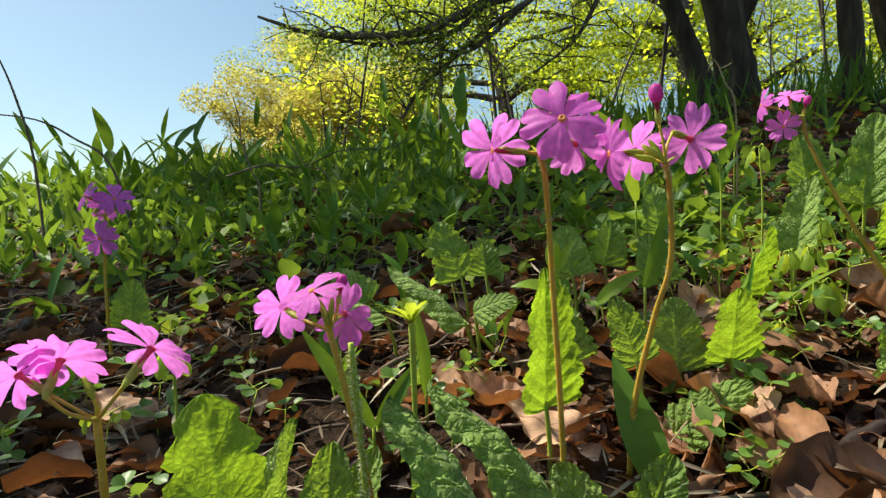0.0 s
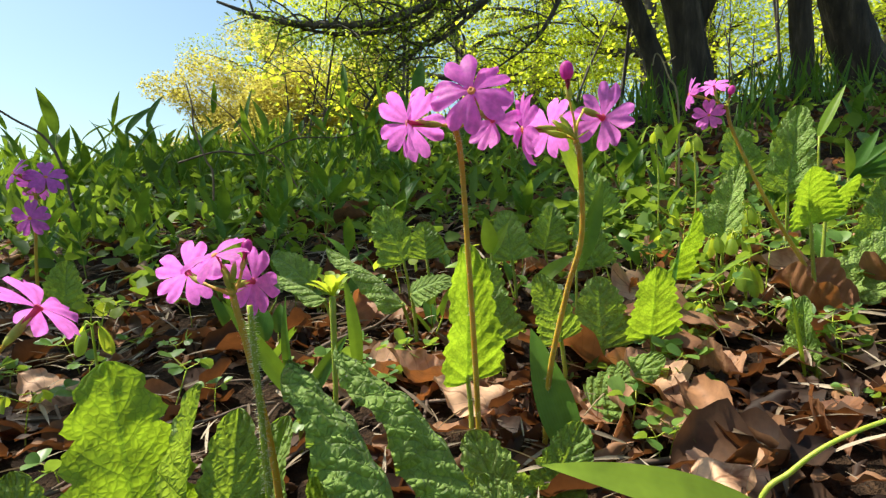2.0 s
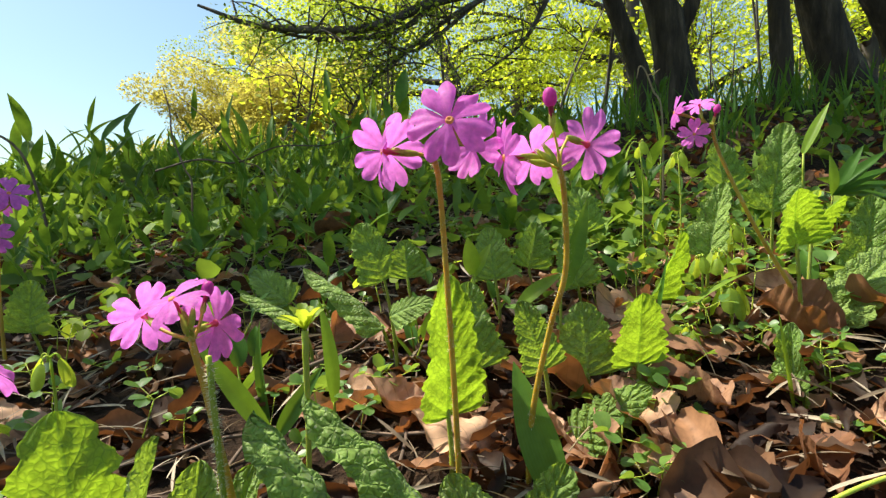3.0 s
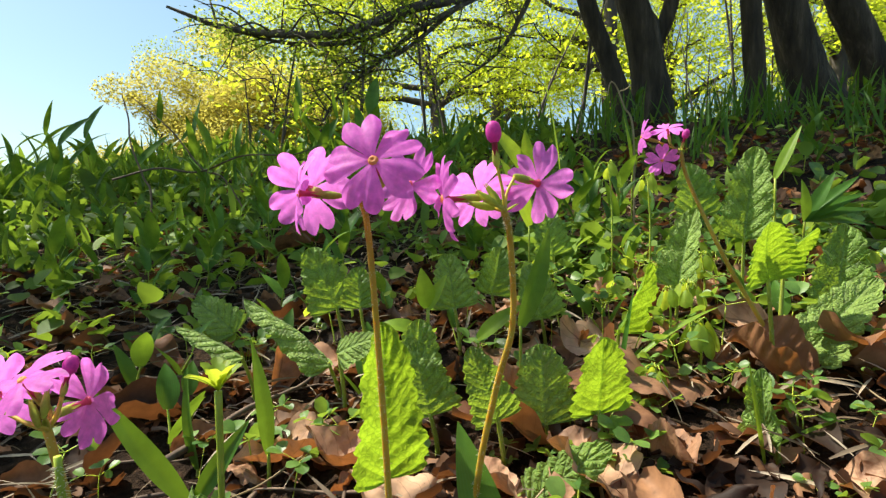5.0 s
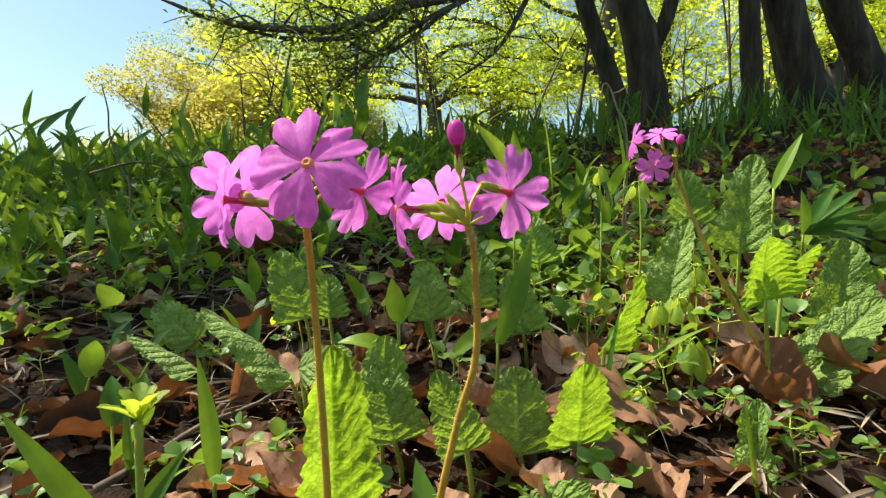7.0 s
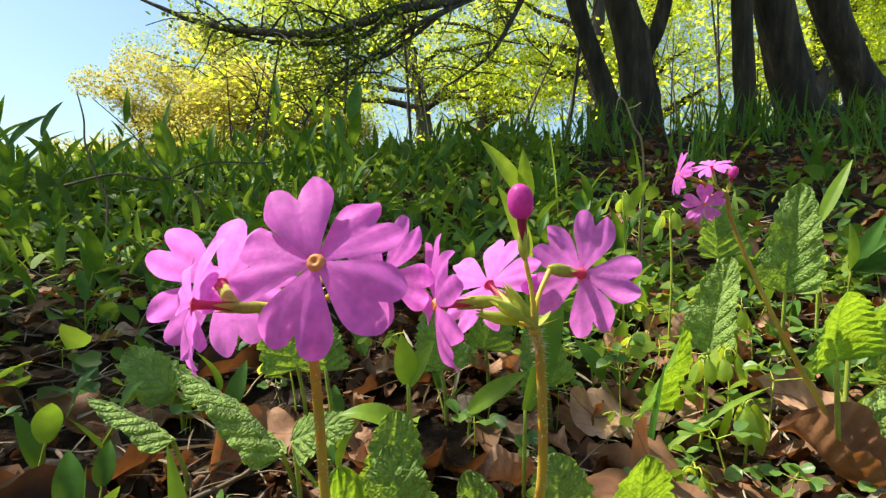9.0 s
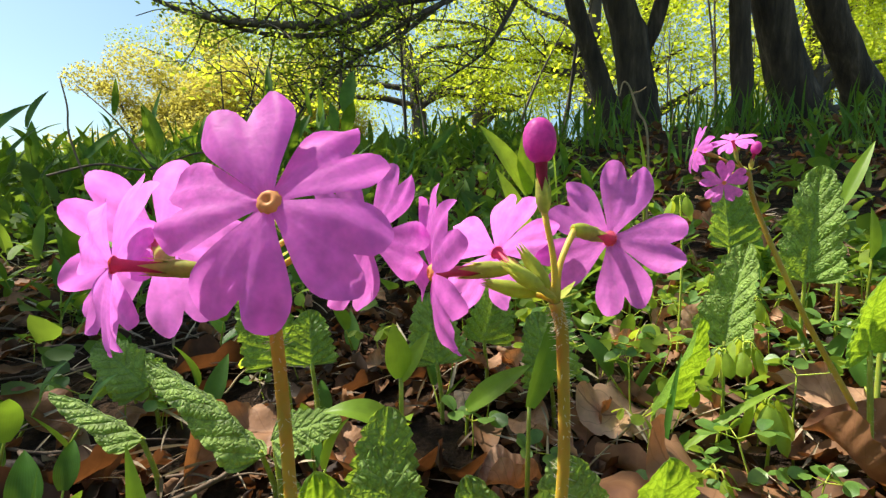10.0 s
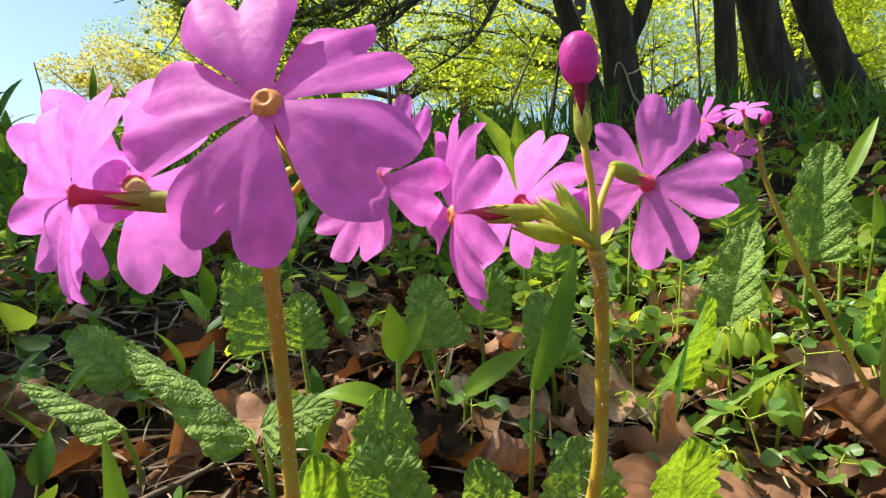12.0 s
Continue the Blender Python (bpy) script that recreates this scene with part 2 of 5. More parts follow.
def ground_z(x, y):
    """Height of the bank: it climbs away from the eye and to its right, and levels off at a crest."""
    yy = -2 + math.log1p(math.exp(min(40, (y + 2) * 2))) / 2
    over = 0.35 * math.log1p(math.exp(min(40, (y - 2.75) / 0.35))) if y < 15 else y - 2.75
    z = 0.2 * (yy - 0.2) - 0.2 * 1.18 * over
    z += (0.12 if x > 0 else 0.07) * 4.5 * math.tanh(x / 4.5)
    return max(z, -25 + 0.02 * z)


def rough_z(x, y):
    z = ground_z(x, y)
    d = math.hypot(x - 0.1, y)
    a = min(1.0, 0.25 + d * 0.6)
    z += 0.010 * a * noise.noise((x * 9, y * 9, 0)) + 0.004 * noise.noise((x * 31, y * 31, 3))
    if d > 1:
        z += min(0.3, 0.03 * (d - 1)) * noise.noise((x * 1.3, y * 1.3, 7))
    return z


def smooth_path(points, steps):
    """Catmull-Rom through points; rows may carry a radius as a fourth number."""
    p = np.array(points, dtype=float)
    p = np.vstack([2 * p[0] - p[1], p, 2 * p[-1] - p[-2]])
    out = []
    for i in range(1, len(p) - 2):
        for k in range(steps):
            t = k / steps
            out.append(0.5 * (2 * p[i] + (p[i + 1] - p[i - 1]) * t + (2 * p[i - 1] - 5 * p[i] + 4 * p[i + 1] - p[i + 2]) * t * t
                              + (3 * p[i] - p[i - 1] - 3 * p[i + 1] + p[i + 2]) * t ** 3))
    out.append(p[-2])
    return np.array(out)


def tube_data(path, sides=8, lump=0.0, seed=0, cap=True):
    """Verts and faces of a tube along rows of x, y, z, radius."""
    path = np.asarray(path, dtype=float)
    n = len(path)
    verts, faces = [], []
    t_prev, side = None, None
    for i in range(n):
        t = path[min(i + 1, n - 1), :3] - path[max(i - 1, 0), :3]
        t = t / (np.linalg.norm(t) + 1e-12)
        if side is None:
            ref = np.array((1.0, 0, 0)) if abs(t[0]) < 0.8 else np.array((0, 1.0, 0))
            side = np.cross(t, ref)
        side = side - t * (side @ t)
        side /= np.linalg.norm(side) + 1e-12
        up = np.cross(t, side)
        for k in range(sides):
            a = 2 * math.pi * k / sides
            r = path[i, 3]
            if lump:
                d = side * math.cos(a) + up * math.sin(a)
                q = path[i, :3] * 5 + d * 1.7 + seed
                r *= 1 + lump * noise.noise(q) + 0.5 * lump * noise.noise(q * 3.1)
            verts.append(path[i, :3] + r * (side * math.cos(a) + up * math.sin(a)))
    for i in range(n - 1):
        for k in range(sides):
            a, b = i * sides + k, i * sides + (k + 1) % sides
            faces.append((a, b, b + sides, a + sides))
    if cap:
        faces.append(tuple(range(sides - 1, -1, -1)))
        faces.append(tuple(range((n - 1) * sides, n * sides)))
    return verts, faces


def tube(name, points, mat, origin=(0, 0, 0), sides=8, steps=5, lump=0.0, seed=0):
    path = smooth_path(points, steps)
    path[:, :3] -= np.array(origin)
    path[:, 3] = np.maximum(path[:, 3], 1e-5)
    v, f = tube_data(path, sides, lump, seed)
    return mesh_of(name, v, f, mat)


def blade_data(base, tip, face, width, bulge=0.0, nu=14, nv=5, shape="lance", fold=0.2, curl=0.0, lobes=0, lobe_depth=0.2, relief=0.0, twist=0.0, seed=0,
               wave=0.0, hook=0.0):
    """A leaf blade from base to tip that turns its upper side towards face. Verts, faces, uvs."""
    b, p, f0 = Vector(base), Vector(tip), Vector(face).normalized()
    length = (p - b).length
    t0 = (p - b).normalized()
    n0 = (f0 - t0 * f0.dot(t0)).normalized()
    ctrl = (b + p) / 2 + n0 * bulge * length + t0 * hook * length
    verts, uvs = [], []
    for i in range(nu + 1):
        u = i / nu
        c = b * (1 - u) ** 2 + ctrl * (2 * u * (1 - u)) + p * u * u
        t = ((ctrl - b) * (1 - u) + (p - ctrl) * u).normalized()
        n = (f0 - t * f0.dot(t)).normalized()
        if twist:
            n = Matrix.Rotation(twist * (u - 0.3), 3, t) @ n
        s = t.cross(n)
        if shape == "lance":
            w = (math.sin(math.pi * min(1, u * 0.94 + 0.06) ** 0.8)) ** 0.9 + 0.02
        elif shape == "oval":
            w = math.sqrt(max(0, 1 - (2 * u - 1) ** 2)) * (0.75 + 0.4 * u) + 0.02
        elif shape == "primrose":
            w = (1 - (1 - min(1, u * 8)) ** 2) ** 0.5 * (1.06 - 0.60 * u) * math.sqrt(max(0.0, 1 - max(0, (u - 0.62) / 0.38) ** 2.6)) + 0.03
        elif shape == "dead":
            w = math.sin(math.pi * min(1, 0.04 + 0.93 * u) ** 1.15) + 0.02
        else:
            w = 1.0 - u ** 3 * 0.98
        w *= width / 2
        notch = 0.0
        if lobes:
            q = lobes * u + 0.2 * noise.noise((u * 5, seed, 0))
            saw = q - math.floor(q)
            notch = (1 - math.sin(math.pi * saw ** 0.75) ** 0.6) * lobe_depth + 0.22 * lobe_depth * abs(math.sin(math.pi * 3 * q))
        for k in range(nv):
            v = 2 * k / (nv - 1) - 1
            av = abs(v)
            x = v * w * (1 - notch * av ** 1.5)
            z = fold * av * w + curl * v * v * w
            if relief:
                ph = lobes * (u - 0.26 * av)
                row = math.floor(ph)
                cell = math.sin(math.pi * (ph - row)) ** 0.5
                q = av * 2.7 + 0.5 * (row % 2) + 0.35 * noise.noise((seed, row * 1.7, 2.0 * (v > 0)))
                sub = math.sin(math.pi * (q - math.floor(q))) ** 0.5
                puff = cell * (0.45 + 0.55 * sub) * min(1.0, av * 6)
                z += relief * 1.7 * length * (puff - 0.5 + 0.9 * noise.noise((u * 5, v * 2.2, seed)))
            if wave:
                z += wave * length * av * math.sin(2 * math.pi * (u * 2.3 + seed * 0.37 + (0.3 if v > 0 else 0)))
            verts.append(c + s * x + n * z)
            uvs.append((u, v))
    faces = []
    for i in range(nu):
        for k in range(nv - 1):
            a = i * nv + k
            faces.append((a, a + 1, a + nv + 1, a + nv))
    return verts, faces, uvs


def blade(name, base, tip, face, width, mat, origin, **kw):
    v, f, uv = blade_data(Vector(base) - Vector(origin), Vector(tip) - Vector(origin), face, width, **kw)
    return mesh_of(name, v, f, mat, uv)


def batch(name, template, mats, mat):
    """One mesh of many placed copies of a small template (verts, faces all of one size)."""
    v0, f0 = np.asarray(template[0], dtype=float), np.asarray(template[1], dtype=np.int32)
    m = np.asarray(mats, dtype=float)
    k, nv, nf, fs = len(m), len(v0), len(f0), f0.shape[1]
    v = np.einsum("kij,nj->kni", m[:, :3, :3], v0) + m[:, None, :3, 3]
    f = (f0[None] + (np.arange(k) * nv)[:, None, None]).reshape(-1, fs)
    me = bpy.data.meshes.new(name)
    me.vertices.add(k * nv)
    me.vertices.foreach_set("co", v.ravel().astype(np.float32))
    me.loops.add(k * nf * fs)
    me.loops.foreach_set("vertex_index", f.ravel().astype(np.int32))
    me.polygons.add(k * nf)
    me.polygons.foreach_set("loop_start", np.arange(0, k * nf * fs, fs, dtype=np.int32))
    me.polygons.foreach_set("use_smooth", np.ones(k * nf, dtype=bool))
    me.update(calc_edges=True)
    me.materials.append(mat)
    return me


def place(x, y, z, yaw, pitch, roll, s):
    return np.array(Matrix.LocRotScale((x, y, z), Euler((pitch, roll, yaw), "XYZ"), (s, s, s)))


# ---- ground ----


def build_ground():
    nu, nw = 190, 200
    k = math.asinh(400 / 0.30)
    xs = [0.10 + 0.30 * math.sinh(k * (2 * i / nu - 1)) for i in range(nu + 1)]
    k2 = math.asinh(400 / 0.30)
    ys = [0.35 + 0.30 * math.sinh(k2 * (2 * i / nw - 1)) for i in range(nw + 1)]
    verts = [(x, y, rough_z(x, y)) for y in ys for x in xs]
    faces = [(j * (nu + 1) + i, j * (nu + 1) + i + 1, (j + 1) * (nu + 1) + i + 1, (j + 1) * (nu + 1) + i) for j in range(nw) for i in range(nu)]
    tagged(new("ground", mesh_of("ground", verts, faces, SOIL)), "dark humus bank under fallen leaves, rising to a crest", "ground", kind="structure")


build_ground()

# ---- trees ----
LEAF_TEMPLATE = ([(0, 0, 0), (0.32, 0.42, 0.07), (0, 1, 0), (-0.32, 0.42, 0.07)], [(0, 1, 2), (0, 2, 3)])


def crown_mats(rng, blobs, count, size):
    """Leaf poses in uneven clumps: blobs are rows of x, y, z, radius."""
    out = []
    weight = np.array([b[3] ** 2 for b in blobs])
    pick = rng.choice(len(blobs), count, p=weight / weight.sum())
    for i in pick:
        x, y, z, r = blobs[i]
        d = rng.normal(size=3)
        d *= rng.uniform(0.15, 1.0) ** 0.5 / np.linalg.norm(d)
        out.append(place(x + d[0] * r, y + d[1] * r, z + d[2] * r * 0.6, rng.uniform(0, 6.28), rng.normal(0, 0.7), rng.normal(0, 0.7),
                         size * rng.uniform(0.6, 1.35)))
    return out


def limb_points(rng, start, end, r0, r1, sag=0.1, n=5):
    a, b = np.array(start, float), np.array(end, float)
    d = np.linalg.norm(b - a)
    rows = []
    for i in range(n):
        u = i / (n - 1)
        j = rng.normal(0, 0.035 * d, 3) * (0 < i < n - 1)
        p = a * (1 - u) + b * u + j + np.array((0, 0, sag * d * math.sin(math.pi * u)))
        rows.append((*p, r0 * (1 - u) + r1 * u))
    return rows


def near_tree(name, label, stems, limbs, blobs, leaves, seed, leaf_mat=None, size=0.05):
    rng = np.random.default_rng(seed)
    base = stems[0][0][:3]
    root = thing(name, base, label, "tree", "trees at the crest")
    for i, rows in enumerate(stems):
        part("trunk", tube("trunk", rows, BARK, base, 18, 10, 0.16, seed + i * 3.7), root)
    for rows in limbs:
        part("limb", tube("limb", rows, BARK, base, 8, 6, 0.12, seed), root)
    twigs_v, twigs_f = [], []
    for b in blobs:
        for _ in range(4):
            d = rng.normal(size=3) * b[3] * 0.6
            rows = limb_points(rng, (b[0] - base[0], b[1] - base[1], b[2] - base[2]), (b[0] - base[0] + d[0], b[1] - base[1] + d[1], b[2] - base[2] + d[2] * 0.6), 0.007, 0.002, 0.05, 4)
            v, f = tube_data(smooth_path(rows, 3), 4)
            o = len(twigs_v)
            twigs_v += v
            twigs_f += [tuple(i + o for i in q) for q in f]
    tagged(part("twigs", mesh_of("twigs", twigs_v, twigs_f, BARK), root), kind="stuff")
    # crown lies above the view, added to throw dappled shade on the bank
    mats = crown_mats(rng, [(b[0] - base[0], b[1] - base[1], b[2] - base[2], b[3]) for b in blobs], leaves, size)
    part("crown", batch("crown", LEAF_TEMPLATE, mats, leaf_mat or CANOPY_DARK), root)
    return root


near_tree("forked_tree", "dark rough-barked tree forking low into three stems on the crest",
          [[(1.21, 2.55, 0.40, 0.17), (1.205, 2.55, 0.58, 0.108), (1.195, 2.55, 0.78, 0.080), (1.155, 2.55, 1.00, 0.072), (1.10, 2.56, 1.18, 0.068), (1.03, 2.58, 1.6, 0.065), (0.96, 2.65, 2.6, 0.05), (0.92, 2.7, 3.5, 0.03)],
           [(1.11, 2.50, 0.48, 0.055), (1.00, 2.49, 0.80, 0.043), (0.87, 2.48, 1.13, 0.036), (0.72, 2.46, 1.7, 0.04), (0.5, 2.5, 2.6, 0.02)],
           [(1.17, 2.58, 0.80, 0.05), (1.235, 2.6, 0.96, 0.040), (1.32, 2.6, 1.18, 0.034), (1.5, 2.7, 1.9, 0.03), (1.7, 2.8, 2.7, 0.015)]],
          [[(1.0, 2.6, 2.4, 0.04), (0.4, 2.7, 2.5, 0.03), (-0.4, 2.8, 2.4, 0.018), (-1.1, 2.9, 2.2, 0.008)],
           [(0.72, 2.46, 1.7, 0.03), (0.2, 2.5, 2.0, 0.022), (-0.5, 2.55, 2.0, 0.012), (-1.0, 2.5, 1.9, 0.006)],
           [(1.05, 2.62, 2.1, 0.035), (1.5, 2.3, 2.5, 0.022), (1.9, 1.9, 2.7, 0.01)],
           [(1.07, 2.6, 1.9, 0.03), (0.5, 2.2, 2.1, 0.022), (-0.3, 2.25, 2.05, 0.016), (-1.2, 2.35, 1.95, 0.010), (-1.8, 2.4, 1.95, 0.006)],
           [(1.03, 2.57, 1.7, 0.03), (0.6, 1.7, 2.1, 0.022), (0.1, 1.45, 2.12, 0.016), (-0.7, 1.42, 2.08, 0.011), (-1.5, 1.5, 2.05, 0.006)],
           [(0.95, 2.7, 3.2, 0.03), (0.5, 3.2, 3.5, 0.02), (0.0, 3.6, 3.6, 0.008)]],
          [(-1.1, 2.9, 2.2, 0.45), (-0.5, 2.75, 2.35, 0.5), (0.1, 2.75, 2.45, 0.5), (-0.9, 2.5, 1.9, 0.35), (-0.2, 2.6, 1.95, 0.35), (0.5, 2.6, 2.3, 0.5),
           (1.0, 2.7, 2.9, 0.6), (1.5, 2.6, 2.6, 0.5), (1.9, 2.1, 2.6, 0.5), (0.3, 3.4, 3.4, 0.7), (1.6, 3.0, 3.2, 0.6),
           (-1.8, 2.4, 1.95, 0.4), (-1.2, 2.35, 1.95, 0.4), (-0.6, 2.3, 2.0, 0.4), (0.0, 2.25, 2.05, 0.4), (0.6, 2.15, 2.1, 0.42), (1.2, 1.9, 2.2, 0.45),
           (-1.0, 3.2, 2.5, 0.5), (-0.3, 3.2, 2.6, 0.5), (0.4, 3.2, 2.7, 0.5), (1.0, 3.3, 2.6, 0.5), (-0.2, 2.9, 2.3, 0.4),
           # unseen clumps added towards the sun, each set to shade a chosen patch below
           (-1.4, 1.65, 2.05, 0.33), (-0.9, 1.57, 2.05, 0.33), (-0.4, 1.53, 2.1, 0.33), (0.1, 1.53, 2.1, 0.33), (0.6, 1.45, 2.15, 0.35), (-0.65, 1.95, 2.05, 0.3), (0.3, 1.9, 2.1, 0.3), (-1.7, 1.95, 2.0, 0.3), (-1.42, 1.05, 2.05, 0.28), (-1.12, 1.22, 2.08, 0.26), (-0.32, 1.30, 2.15, 0.22), (-0.05, 1.28, 2.18, 0.24),
           (-0.3, 2.1, 2.25, 0.33), (0.15, 1.8, 2.25, 0.33), (0.4, 2.2, 2.35, 0.36), (0.75, 1.9, 2.3, 0.36), (-0.58, 1.08, 2.05, 0.2), (-0.90, 1.22, 2.05, 0.17), (-0.985, 0.90, 2.05, 0.08)], 47800, 5)
near_tree("leaning_tree", "dark tree with three leaning stems on the crest",
          [[(2.02, 2.5, 0.50, 0.20), (1.95, 2.5, 0.68, 0.118), (1.87, 2.5, 0.90, 0.090), (1.79, 2.5, 1.15, 0.082), (1.68, 2.5, 1.7, 0.076), (1.5, 2.6, 2.8, 0.06), (1.4, 2.7, 3.6, 0.03)],
           [(1.61, 2.4, 0.48, 0.07), (1.60, 2.4, 0.66, 0.047), (1.585, 2.4, 0.90, 0.042), (1.565, 2.4, 1.15, 0.040), (1.5, 2.4, 2.0, 0.035), (1.45, 2.4, 2.8, 0.015)],
           [(2.45, 2.6, 0.58, 0.15), (2.37, 2.6, 0.78, 0.095), (2.26, 2.6, 0.98, 0.080), (2.14, 2.6, 1.22, 0.074), (1.95, 2.65, 1.8, 0.07), (1.8, 2.7, 2.8, 0.03)]],
          [[(1.55, 2.57, 2.5, 0.035), (2.0, 2.2, 2.9, 0.025), (2.5, 1.7, 3.1, 0.01)],
           [(1.85, 2.7, 2.5, 0.03), (2.4, 2.9, 3.0, 0.02), (3.0, 3.0, 3.3, 0.01)]],
          [(2.1, 2.1, 2.9, 0.6), (2.6, 1.7, 3.1, 0.6), (2.6, 2.9, 3.1, 0.7), (1.5, 2.7, 3.3, 0.7), (3.1, 2.6, 3.3, 0.7)], 6000, 8)


def hanging_branch():
    """A long low branch of the forked tree with its side twigs and leaves."""
    rng = np.random.default_rng(21)
    base = (1.08, 2.52, 1.46)
    root = thing("overhanging_branch", base, "long bare-barked branch arching down with fresh green leaves", "branch")
    mains = [[(1.08, 2.52, 1.46, 0.034), (0.7, 2.25, 1.20, 0.027), (0.34, 1.98, 0.935, 0.019), (0.10, 1.82, 0.815, 0.016), (-0.03, 1.8, 0.755, 0.015), (-0.125, 1.8, 0.727, 0.014), (-0.25, 1.8, 0.724, 0.012),
              (-0.375, 1.8, 0.730, 0.010), (-0.48, 1.8, 0.748, 0.008), (-0.62, 1.8, 0.80, 0.004)],
             [(0.70, 2.25, 1.19, 0.014), (0.25, 1.92, 0.857, 0.009), (0.104, 1.9, 0.763, 0.008), (-0.033, 1.9, 0.653, 0.007), (-0.135, 1.9, 0.563, 0.006), (-0.185, 1.9, 0.484, 0.004)],
             [(0.10, 1.84, 0.82, 0.011), (0.0, 1.82, 0.735, 0.009), (-0.14, 1.82, 0.705, 0.008), (-0.28, 1.82, 0.705, 0.006), (-0.42, 1.82, 0.735, 0.003)],
             [(-0.045, 1.85, 0.763, 0.007), (-0.050, 1.85, 0.66, 0.005), (-0.053, 1.85, 0.58, 0.004), (-0.056, 1.85, 0.50, 0.002)],
             [(0.25, 1.92, 0.857, 0.009), (0.06, 1.9, 0.70, 0.006), (-0.02, 1.88, 0.69, 0.004), (-0.12, 1.88, 0.66, 0.002)],
             [(0.62, 2.32, 1.12, 0.012), (0.55, 2.3, 0.98, 0.010), (0.483, 2.3, 0.863, 0.008), (0.40, 2.3, 0.785, 0.006), (0.297, 2.3, 0.714, 0.003)]]
    for rows in mains:
        part("limb", tube("limb", rows, BARK_PALE, base, 8, 8, 0.1, 2), root)
    ends = []
    for rows in mains:
        path = smooth_path(rows, 8)
        for i in range(10 if rows is mains[0] else 4, len(path), 3):
            for _ in range(2 * (path[i][0] > -0.42)):
                p = path[i]
                d = np.array((rng.normal(-0.10, 0.14), rng.normal(0, 0.14), rng.normal(0.02, 0.09)))
                d *= min(1.0, 0.2 / np.linalg.norm(d))
                rr = limb_points(rng, p[:3], p[:3] + d, min(0.004, p[3] * 0.6), 0.0012, 0.12, 4)
                part("twig", tube("twig", rr, BARK_PALE, base, 5, 3), root)
                ends += [p[:3] + d * u for u in (0.4, 0.7, 1.0)]
    mats = []
    for e in ends:
        if e[0] < -0.50:
            continue
        for _ in range(15):
            o = e + rng.normal(0, 0.030, 3) - np.array(base)
            mats.append(place(*o, rng.uniform(0, 6.28), rng.normal(-0.2, 0.6), rng.normal(0, 0.6), rng.uniform(0.009, 0.018)))
    part("leaves", batch("leaves", LEAF_TEMPLATE, mats, CANOPY_DARK), root, "small fresh green leaves")


hanging_branch()


def far_tree(x, y, height, spread, mat, label, leaves, seed, low=0.25, size=0.10, limbs=16, puff=1.0):
    rng = np.random.default_rng(seed)
    z0 = ground_z(x, y) - 0.1
    root = thing("tree", (x, y, z0), label, "tree", "spring trees beyond the crest")
    trunk = [(0, 0, 0, height * 0.028), (rng.normal(0, 0.1), 0, height * 0.3, height * 0.02), (rng.normal(0, 0.25), rng.normal(0, 0.2), height * 0.62, height * 0.013), (rng.normal(0, 0.3), 0, height * 0.95, height * 0.003)]
    part("trunk", tube("trunk", trunk, BARK_FAR, (0, 0, 0), 8, 6, 0.1, seed), root)
    path = smooth_path(trunk, 6)
    blobs = []
    for i in range(limbs):
        u = rng.uniform(low, 0.9)
        p = path[int(u * (len(path) - 1))]
        a = rng.uniform(0, 6.28)
        reach = spread * rng.uniform(0.4, 1.0) * (1.15 - 0.7 * abs(u - 0.5))
        e = (p[0] + reach * math.cos(a), p[1] + reach * math.sin(a) * 0.8, p[2] + height * rng.uniform(0.0, 0.16))
        part("limb", tube("limb", limb_points(rng, p[:3], e, p[3] * 0.55, height * 0.0016, 0.06), BARK_FAR, (0, 0, 0), 5, 3), root)
        blobs.append((*e, puff * spread * rng.uniform(0.22, 0.42)))
        blobs.append(((p[0] + e[0]) / 2, (p[1] + e[1]) / 2, (p[2] + e[2]) / 2 + 0.05, puff * spread * rng.uniform(0.15, 0.3)))
    part("crown", batch("crown", LEAF_TEMPLATE, crown_mats(rng, blobs, leaves, size), mat), root)


GREEN_TREE = "slender tree in fresh yellow-green spring leaf"
GOLD_TREE = "small bushy tree in golden spring leaf"
far_tree(-3.75, 9.2, 2.4, 0.8, CANOPY_GOLD, GOLD_TREE, 34000, 31, 0.1, 0.040, 26, 1.3)
far_tree(-3.1, 9.6, 2.8, 1.15, CANOPY_GOLD, GOLD_TREE, 38000, 32, 0.1, 0.040, 26, 1.25)
far_tree(-2.0, 9.0, 3.0, 1.2, CANOPY_GOLD, GOLD_TREE, 38000, 41, 0.1, 0.040, 26, 1.25)
far_tree(-1.0, 8.6, 2.7, 1.0, CANOPY_GOLD, GOLD_TREE, 26000, 42, 0.1, 0.040, 22, 1.25)
far_tree(-3.5, 12.0, 5.2, 1.6, CANOPY_DARK, GREEN_TREE, 30000, 43, 0.3, 0.044, 22, 1.2)
far_tree(-0.9, 10.5, 5.2, 1.9, CANOPY, GREEN_TREE, 34000, 33, 0.25, 0.044, 20, 1.1)
far_tree(0.6, 8.0, 5.0, 1.6, CANOPY, GREEN_TREE, 24000, 34, 0.25, 0.040, 20, 1.1)
far_tree(2.0, 10.5, 6.0, 2.1, CANOPY, GREEN_TREE, 26000, 35, 0.25, 0.044, 20, 1.1)
far_tree(3.0, 7.5, 5.5, 1.7, CANOPY, GREEN_TREE, 24000, 36, 0.25, 0.040, 20, 1.1)
far_tree(4.6, 9.5, 6.0, 2.0, CANOPY, GREEN_TREE, 34000, 37, 0.2, 0.044, 20, 1.1)
far_tree(5.6, 7.0, 5.0, 1.7, CANOPY, GREEN_TREE, 30000, 38, 0.2, 0.042, 18, 1.1)
